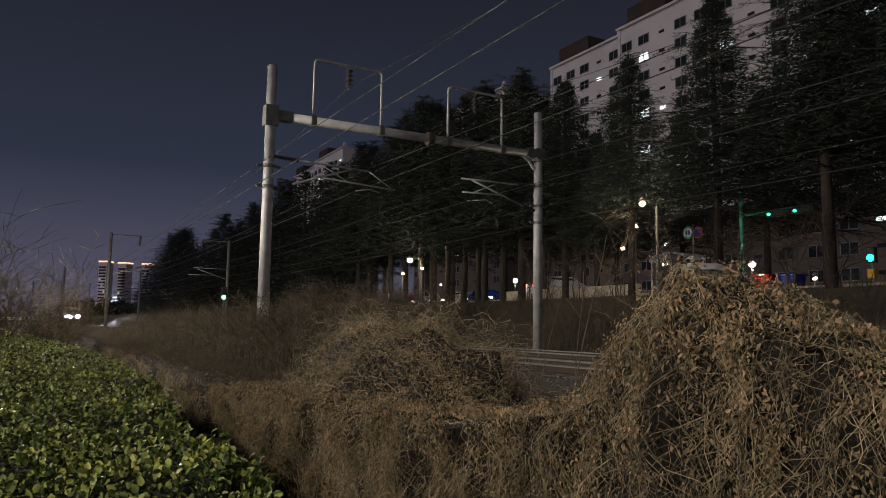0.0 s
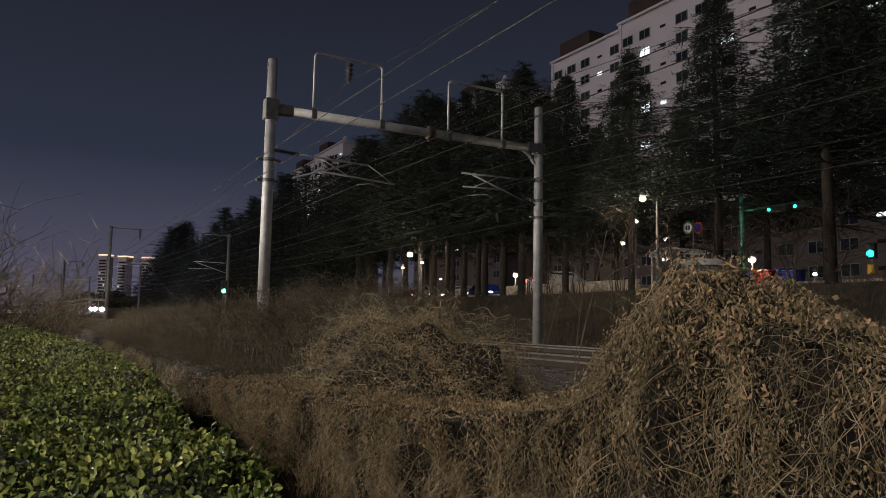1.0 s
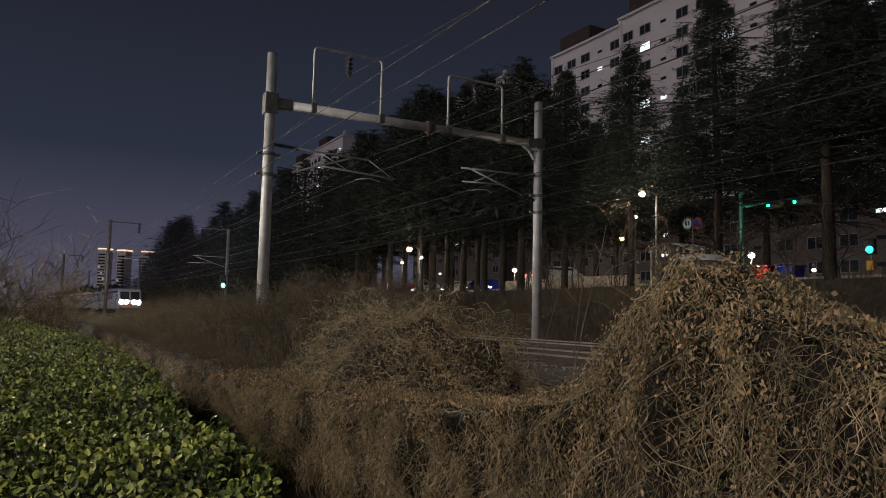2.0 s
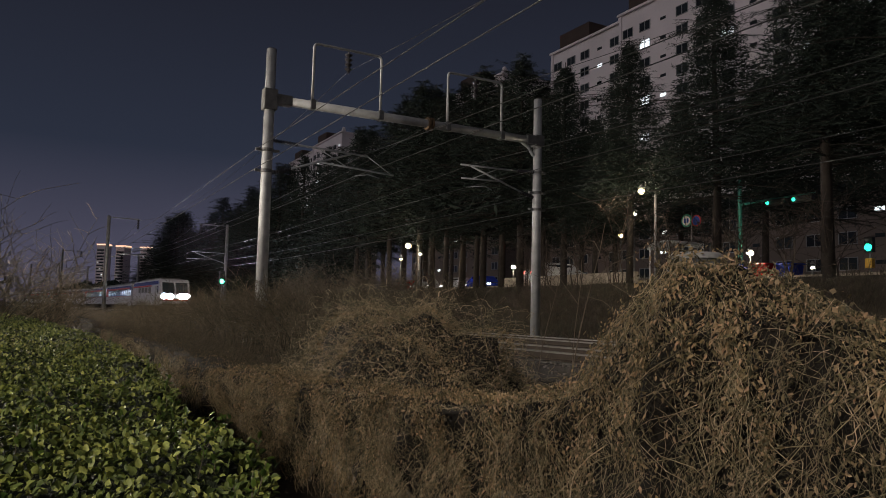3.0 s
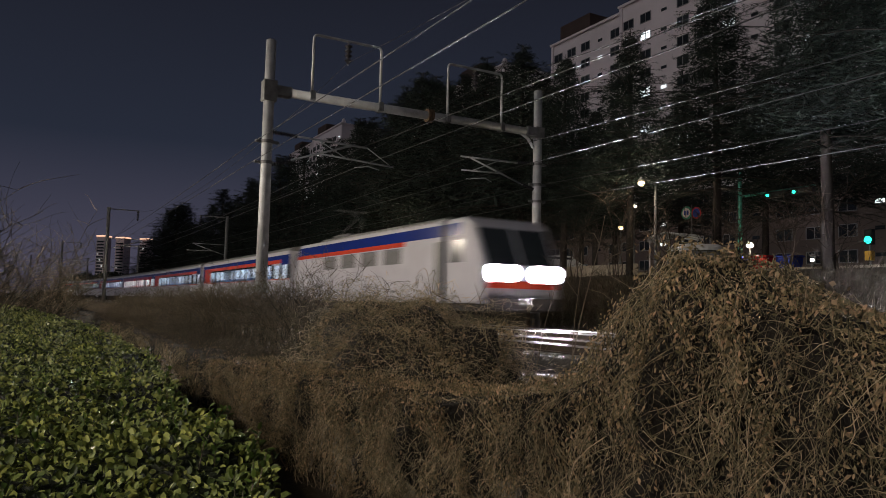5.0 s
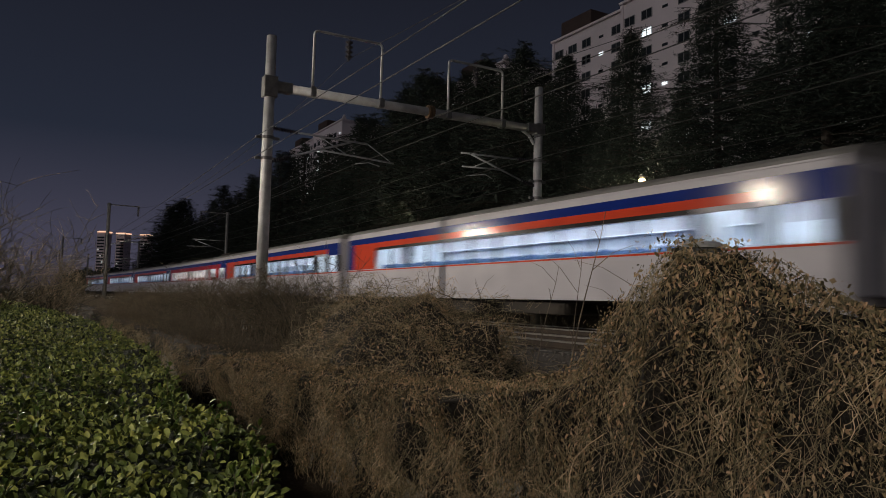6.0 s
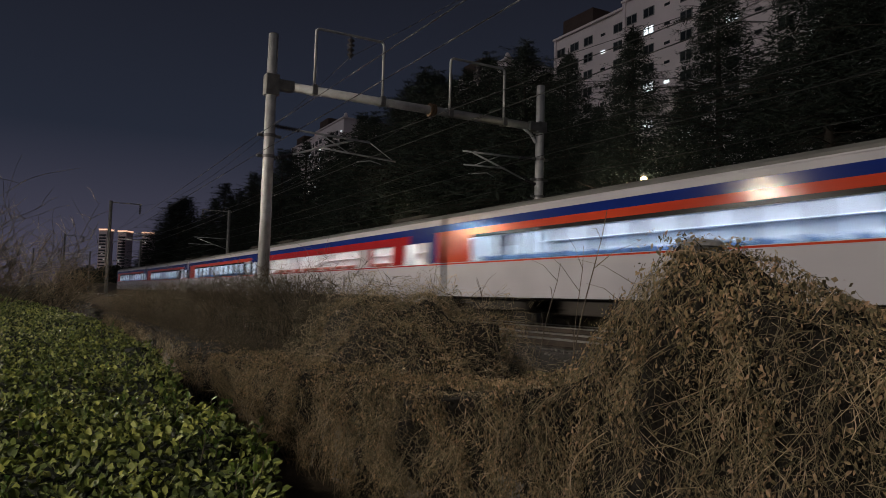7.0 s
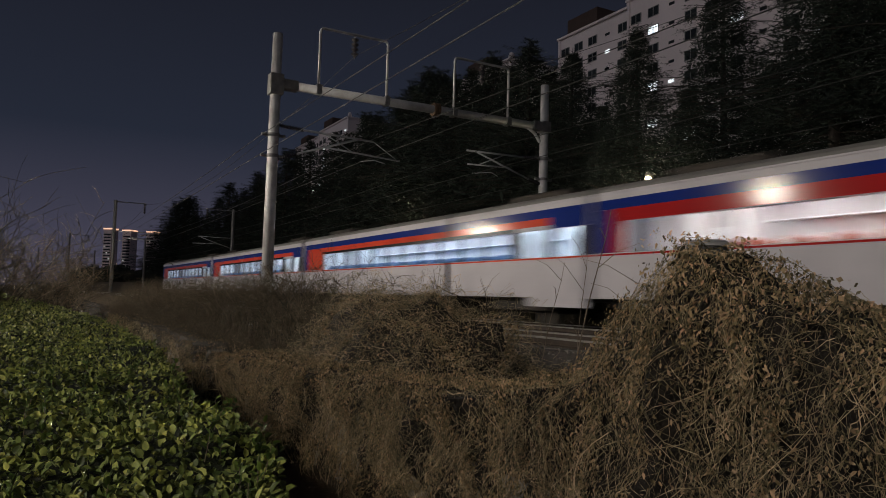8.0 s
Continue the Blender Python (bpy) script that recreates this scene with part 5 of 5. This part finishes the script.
for i in range(7):
    bx = -88.0 - 10.0 * i
    bush("dry_bush", "leafless scrub on the far bank, darkened for its shade", twiggy(r, (bx, 19.6 - bend(bx)), 5.5, 1.2, -0.4, 0.9, 50, 2.4, 0.03, 0.45), M["dark_shade_twig"])
for i in range(6):
    bx = -36.0 - 7.5 * i
    bush("dry_bush", "leafless brown scrub before the railway", twiggy(r, (bx, 4.2 - 0.1 * i), 4.0, 0.9, -0.45, 0.8, 45, 1.5, 0.018, 0.5), M["twig"])
for bx, by, n, hh in ((-12.0, 2.95, 190, 0.8), (-14.5, 2.9, 190, 0.9), (-17.5, 3.0, 190, 1.0), (-21.0, 2.9, 180, 1.0), (-25.5, 2.8, 170, 1.05), (-30.0, 2.8, 150, 1.1), (-10.2, 3.9, 110, 0.85)):
    bush("dry_bush", "low tangle of dry brown stems on the wall", twiggy(r, (bx, by), 1.9, 0.7, -0.4, 0.75, n, hh, 0.006, 0.7), M["brown_twig"])
for px, py, hh in ((-60.0, 20.5, 6.2), (-54.0, 21.5, 4.6), (-66.0, 21.0, 4.0), (-44.0, 21.0, 5.0)):
    bush("bare_tree", "pale leafless small tree on the far bank", twiggy(r, (px, py), 0.9, 0.7, level(px, py) - 0.2, 0.95, 45, hh, 0.03, 0.4), M["twig"], "bare tree")
for px, py, hh in ((-52.0, 19.6, 4.2), (-47.0, 20.4, 5.2), (-42.0, 20.0, 4.4), (-37.5, 20.6, 3.8), (-62.0, 19.8, 4.6), (-70.0, 18.8, 4.4)):
    bush("bare_tree", "brown leafless thicket on the far bank", twiggy(r, (px, py), 2.4, 0.9, level(px, py) - 0.2, 0.9, 70, hh, 0.02, 0.35), M["brown_twig"], "bare tree")
for px, py, hh in ((-30.0, 24.8, 5.2), (-27.0, 24.6, 4.8), (-24.0, 25.2, 4.6), (-22.3, 25.8, 4.4), (-20.3, 25.4, 4.5), (-18.2, 25.2, 4.4), (-16.4, 25.6, 5.0), (-33.0, 25.0, 5.0), (-36.0, 26.0, 4.2)):
    bush("bare_tree", "thin leafless young tree beside the lit street", twiggy(r, (px, py), 0.2, 0.2, level(px, py) - 0.2, 1.0, 8, hh, 0.035, 0.3, 5, 0.05, 0.06, 1.0), M["dark_shade_twig"], "bare tree")


def far_woods():
    q = np.random.default_rng(91)
    n = 9000
    y = q.uniform(9, 60, n)
    x = -262 + q.uniform(-14, 14, n)
    crown = np.array([6.5 + 3.0 * noise.noise((v * 0.16, 0, 0)) + 2.0 * noise.noise((v * 0.5, 3, 0)) for v in y])
    z = crown * q.random(n) ** 0.6 + q.normal(0, 0.3, n)
    V, Q = blade_arrays(np.stack([x, y, z], 1), q.normal(0, 1, (n, 3)), q.normal(0, 1, (n, 3)), q.uniform(0.8, 2.0, n), q.uniform(0.4, 0.8, n))
    tagged(new("far_woods", array_mesh("far_woods", V, Q, M["needles"])), "dark line of distant trees beyond the curve", "woods", kind="stuff")


far_woods()


def long_shoot():
    g = thing("bare_shoots", "long bare vine shoots leaning before the train", "dry vines")
    q = np.random.default_rng(8)
    for b, tip, w in (((-3.95, 3.0, -0.15), (-3.35, 2.95, 1.25), 0.006), ((-3.9, 3.05, -0.1), (-3.62, 3.0, 1.05), 0.004), ((-3.7, 2.9, 0.0), (-3.05, 2.95, 0.92), 0.004),
                      ((-4.25, 3.0, 0.0), (-3.85, 3.0, 0.95), 0.004), ((-4.6, 3.1, 0.0), (-4.9, 3.0, 0.85), 0.004)):
        b, tip = Vector(b), Vector(tip)
        pts = [b.lerp(tip, k / 8) + Vector((0.07 * math.sin(k * 0.4), 0.02 * math.sin(k), 0)) for k in range(9)]
        o = part("shoot", Shape().tube(pts, [w * (1 - 0.08 * k) for k in range(9)], 6), M["twig"], g)
        for k in (4, 6, 7):
            d = Vector((q.uniform(-0.5, 0.5), q.uniform(-0.2, 0.2), q.uniform(0.05, 0.4)))
            part("side_shoot", Shape().tube([pts[k], pts[k] + d * 0.4 + Vector((0, 0, 0.03)), pts[k] + d * 0.8], [w * 0.5, w * 0.4, w * 0.2], 5), M["twig"], o)


long_shoot()


# ---- signal beside the far track ----
def signal():
    g = thing("railway_signal", "railway signal showing a green light", "railway signal", pose(-74.0, 16.55 - bend(-74), 0))
    part("post", Shape().tube([(0, 0, -0.5), (0, 0, 4.3)], 0.07, 10), M["galv_dark"], g)
    h = part("head", Shape().box(-0.1, 0.12, -0.28, 0.28, 2.9, 4.3, 0.06), M["black"], g, "black signal head")
    for k, z in enumerate((3.25, 3.65, 4.05)):
        part("hood", Shape().tube([(0.12, 0, z), (0.3, 0, z - 0.02)], 0.14, 12, False), M["black"], h)
        part("lens", Shape().tube([(0.11, 0, z), (0.14, 0, z)], 0.20 if k == 0 else 0.10, 16), M["green"] if k == 0 else M["black"], h, "glowing green lens" if k == 0 else "")
    part("ladder", Shape().tube([(-0.15, -0.18, -0.4), (-0.15, -0.18, 3.6)], 0.02, 6).tube([(-0.15, 0.18, -0.4), (-0.15, 0.18, 3.6)], 0.02, 6), M["galv_dark"], g)


signal()


# ---- the street behind the cedars ----
def street():
    s = Shape().box(-62, 60, 28.6, 31.0, 1.9, 2.66)
    tagged(new("pavement", s.mesh("pavement", M["sand"])), "pale paved footway under street lamps", "pavement", kind="structure")
    s = Shape().box(-90, 60, 31.0, 44.0, 1.9, 2.60)
    tagged(new("road", s.mesh("road", M["asphalt"])), "dark asphalt street behind the trees", "road", kind="structure")
    s = Shape().box(-42.0, -29.5, 28.2, 28.5, 1.9, 3.15, 0.04)
    tagged(new("low_wall", s.mesh("low_wall", M["sand"])), "low pale garden wall lit by a street lamp", "wall")


street()


def street_lamp(x, y, z, arm, mat, label, r=0.2):
    g = thing("street_lamp", label, "street lamp", pose(x, y, 0), "street lamps")
    base = level(x, y) - 0.1
    part("post", Shape().tube([(0, arm, base), (0, arm, z + 0.1)], [0.08, 0.05], 10), M["galv_dark"], g)
    if arm:
        part("arm", Shape().tube([(0, arm, z + 0.05), (0, arm * 0.5, z + 0.22), (0, 0, z + 0.2)], 0.035, 8), M["galv_dark"], g)
    part("shade", Shape().tube([(0, 0, z + 0.16), (0, 0, z + 0.30)], [r * 1.1, r * 0.4], 14), M["galv_dark"], g)
    part("globe", Shape().ball((0, 0, z), r, 14, 8, 0.8), mat, g, "glowing lamp globe", True)


for x, y, z, arm, mat, rr in ((-25.3, 24.6, 6.55, 0.9, "lamp_warm", 0.16), (-49.2, 24.4, 5.6, 0.9, "lamp_warm", 0.22), (-25.2, 32.0, 4.1, 0, "lamp_white", 0.18), (-49.3, 34.0, 4.5, 0, "lamp_white", 0.2),
                              (-33.6, 31.0, 5.6, 0, "lamp_warm", 0.16), (-33.0, 31.5, 6.9, 0, "lamp_white", 0.16), (-47.6, 24.6, 4.9, 0, "lamp_white", 0.12), (-50.8, 24.6, 4.7, 0, "lamp_warm", 0.12), (-95.0, 30.0, 6.27, 0, "lamp_warm", 0.24)):
    street_lamp(x, y, z, arm, M[mat], "glowing warm street lamp on a thin post", rr)
for x, y, z in ((-30.9, 29.5, 2.98), (-20.4, 30.0, 3.05), (-47.8, 30.0, 3.15), (-62.0, 30.0, 3.3)):
    street_lamp(x, y, z, 0, M["lamp_white"], "short glowing garden lamp beside the footway", 0.10)


def parked_car(x, y, mat, label, turn=0.0, tail=False):
    g = thing("parked_car", label, "car", pose(x, y, 2.62, 0, 0, turn), "parked cars")
    bm = bmesh.new()
    prof = [(-2.2, 0.3), (2.2, 0.3), (2.25, 0.7), (1.3, 0.92), (0.6, 1.42), (-1.2, 1.46), (-2.0, 0.98), (-2.25, 0.9)]
    sides = [[bm.verts.new((px, w * (0.86 - (0.14 if pz > 1.2 else 0)), pz)) for px, pz in prof] for w in (-1, 1)]
    bm.faces.new(sides[0])
    bm.faces.new(list(reversed(sides[1])))
    for k in range(len(prof)):
        j = (k + 1) % len(prof)
        bm.faces.new((sides[0][j], sides[0][k], sides[1][k], sides[1][j]))
    bmesh.ops.recalc_face_normals(bm, faces=bm.faces)
    bmesh.ops.bevel(bm, geom=bm.edges[:], offset=0.08, segments=2, affect="EDGES")
    me = bpy.data.meshes.new("body")
    bm.to_mesh(me)
    bm.free()
    me.materials.append(mat)
    part("body", me, None, g)
    for s in (-1, 1):
        part("side_window", Shape().box(-1.1, 0.5, s * 0.775 - 0.02, s * 0.775 + 0.02, 0.98, 1.32, 0.01), M["win_dark"], g)
        for wx in (-1.35, 1.35):
            w = part("wheel", Shape().tube([(wx, s * 0.88, 0.31), (wx, s * 0.68, 0.31)], 0.31, 16), M["black"], g)
            part("rim", Shape().tube([(wx, s * 0.885, 0.31), (wx, s * 0.87, 0.31)], 0.18, 12), M["galv"], w)
        part("lamp", Shape().box(2.17, 2.26, s * 0.6 - 0.16, s * 0.6 + 0.16, 0.6, 0.74), M["lamp_dim"], g)
        part("tail_light", Shape().box(-2.27, -2.2, s * 0.6 - 0.14, s * 0.6 + 0.14, 0.72, 0.86), M["red_glow"], g)


M["lamp_dim"] = material("car_lamp", (0.9, 0.9, 0.9), None, 1, 0.3, 0, 0, 10, glow=(0.9, 0.95, 1.0), power=6.0)
M["paint_white"] = material("white_car_paint", (0.7, 0.7, 0.7), (0.6, 0.6, 0.6), 1, 0.25, 0, 0, 10)
M["paint_red"] = material("red_car_paint", (0.5, 0.03, 0.02), (0.4, 0.02, 0.02), 1, 0.25, 0, 0, 10)
M["paint_blue"] = material("blue_car_paint", (0.03, 0.06, 0.4), (0.02, 0.04, 0.3), 1, 0.25, 0, 0, 10)
# cars beyond x = -50 are added in place of small storefront lights
for x, y, m, lab in ((-38.6, 30.2, "paint_white", "white parked car lit by a street lamp"), (-66.0, 35.0, "paint_white", "white car standing in for storefront lights"), (-60.5, 36.0, "paint_white", "white car standing in for storefront lights"), (-71.0, 35.5, "paint_red", "red car standing in for storefront lights"), (-56.0, 35.5, "paint_blue", "blue car standing in for storefront lights")):
    # the nearest car is a guess, turned end-on to fit the camera's view
    parked_car(x, y, M[m], lab, -8 if x < -50 else 80)


def traffic_light():
    g = thing("traffic_light", "green-painted traffic light pole with a long arm", "traffic light", pose(-26.6, 33.0, 0))
    part("pole", Shape().tube([(0, 0, 2.4), (0, 0, 8.2)], [0.13, 0.10], 12), M["green_paint"], g, "teal green painted pole")
    part("arm", Shape().tube([(0, 0, 6.85), (4.4, 0, 6.95)], [0.07, 0.04], 8), M["green_paint"], g)
    for x in (2.2, 3.7):
        h = part("head", Shape().box(x - 0.6, x + 0.6, -0.15, 0.1, 6.55, 6.88, 0.04), M["black"], g)
        part("lens", Shape().tube([(x - 0.38, -0.14, 6.71), (x - 0.38, -0.2, 6.71)], 0.08, 12), M["teal"], h, "glowing green lens")


traffic_light()


def pedestrian_light(x, y, z):
    g = thing("pedestrian_light", "small pedestrian light glowing green", "traffic light", pose(x, y, 0), "pedestrian lights")
    part("pole", Shape().tube([(0, 0, level(x, y) - 0.1), (0, 0, z + 0.3)], 0.05, 8), M["galv_dark"], g)
    h = part("head", Shape().box(-0.18, 0.18, -0.12, 0.1, z - 0.2, z + 0.45, 0.03), M["black"], g)
    part("lens", Shape().tube([(0, -0.11, z), (0, -0.16, z)], 0.15, 12), M["teal"], h, "glowing green lens")
    part("button_box", Shape().box(-0.15, 0.15, -0.15, 0.1, z - 0.85, z - 0.45, 0.03), M["yellow"], g, "yellow push-button box")


M["yellow"] = material("yellow_box", (0.6, 0.35, 0.03), (0.5, 0.28, 0.02), 2, 0.5, 0, 0, 20)
pedestrian_light(-17.95, 30.2, 3.79)
pedestrian_light(-91.5, 30.0, 6.2)


def round_signs():
    g = thing("road_signs", "pair of round road signs on one post", "road sign", pose(-30.3, 33.0, 0))
    part("post", Shape().tube([(0.3, 0.08, 2.4), (0.3, 0.08, 6.8)], 0.04, 8), M["galv_dark"], g)
    d = part("disc", Shape().tube([(0, -0.02, 6.35), (0, 0.02, 6.35)], 0.38, 24), M["sign_green"], g, "round sign with a pale face and ring")
    part("face", Shape().tube([(0, -0.026, 6.35), (0, -0.021, 6.35)], 0.29, 24), M["sign_white"], d)
    part("mark", Shape().box(-0.17, -0.03, -0.032, -0.027, 6.22, 6.48).box(0.03, 0.17, -0.032, -0.027, 6.22, 6.48), M["sign_blue"], d)
    d = part("disc", Shape().tube([(0.72, -0.02, 6.28), (0.72, 0.02, 6.28)], 0.34, 24), M["sign_red"], g, "round blue sign with a red rim")
    part("face", Shape().tube([(0.72, -0.026, 6.28), (0.72, -0.021, 6.28)], 0.26, 24), M["sign_blue"], d)


M["sign_green"] = material("sign_ring", (0.05, 0.35, 0.22), None, 2, 0.5, 0, 0, 30)
round_signs()


def shelter():
    g = thing("bus_shelter", "small grey shelter with a rounded roof", "shelter", pose(-29.3, 31.0, 2.6))
    n = 10
    vs = [(1.3 * math.cos(math.pi * k / n), y, 1.95 + 0.4 * math.sin(math.pi * k / n) - d) for d in (0, 0.06) for y in (-0.8, 0.8) for k in range(n + 1)]
    m = n + 1
    fs = [(k, k + 1, m + k + 1, m + k) for k in range(n)] + [(2 * m + k, 3 * m + k, 3 * m + k + 1, 2 * m + k + 1) for k in range(n)]
    fs += [(k, 2 * m + k, 2 * m + k + 1, k + 1) for k in range(n)] + [(m + k, m + k + 1, 3 * m + k + 1, 3 * m + k) for k in range(n)]
    part("roof", Shape().add(vs, fs), M["galv"], g)
    for x in (-1.2, 1.2):
        for y in (-0.7, 0.7):
            part("post", Shape().tube([(x, y, -0.05), (x, y, 1.98)], 0.04, 8), M["galv"], g)
    part("back_panel", Shape().box(-1.15, 1.15, 0.68, 0.72, 0.3, 1.8), M["sign_white"], g)


shelter()


def waste_bin(x, y, mat, label):
    g = thing("waste_bin", label, "bin", pose(x, y, 2.6), "bins beside the street")
    bm = bmesh.new()
    bmesh.ops.create_cube(bm, size=1)
    for v in bm.verts:
        k = 0.5 if v.co.z > 0 else 0.4
        v.co = Vector((math.copysign(k, v.co.x), math.copysign(k * 0.9, v.co.y), 0.85 if v.co.z > 0 else 0.04))
    bmesh.ops.bevel(bm, geom=bm.edges[:], offset=0.05, segments=2, affect="EDGES")
    me = bpy.data.meshes.new("tub")
    bm.to_mesh(me)
    bm.free()
    me.materials.append(mat)
    part("tub", me, None, g)
    part("lid", Shape().box(-0.54, 0.54, -0.5, 0.5, 0.86, 0.96, 0.04), mat, g)
    for wx in (-0.3, 0.3):
        part("wheel", Shape().tube([(wx - 0.03, 0.4, 0.08), (wx + 0.03, 0.4, 0.08)], 0.08, 10), M["black"], g)


# bins stand in for unidentified red and blue objects, sized to fit the view
waste_bin(-24.7, 32.4, M["paint_red"], "red plastic waste bin beside the street")
waste_bin(-23.6, 32.9, M["paint_blue"], "blue plastic waste bin beside the street")
waste_bin(-26.1, 32.6, M["paint_blue"], "blue plastic waste bin beside the street")


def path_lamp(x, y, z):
    g = thing("street_lamp", "tall unseen street lamp assumed on the footpath behind the hedge", "street lamp", pose(x, y, 0), "street lamps")
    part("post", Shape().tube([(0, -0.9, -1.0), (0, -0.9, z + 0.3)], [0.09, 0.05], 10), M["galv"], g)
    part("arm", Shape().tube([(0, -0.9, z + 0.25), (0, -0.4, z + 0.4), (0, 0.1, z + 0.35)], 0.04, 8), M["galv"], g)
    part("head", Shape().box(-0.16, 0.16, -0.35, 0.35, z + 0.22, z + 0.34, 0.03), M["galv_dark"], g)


# posts out of view; the one at x = 3 only carries the added fill
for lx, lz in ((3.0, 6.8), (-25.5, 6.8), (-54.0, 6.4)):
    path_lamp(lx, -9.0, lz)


motions()
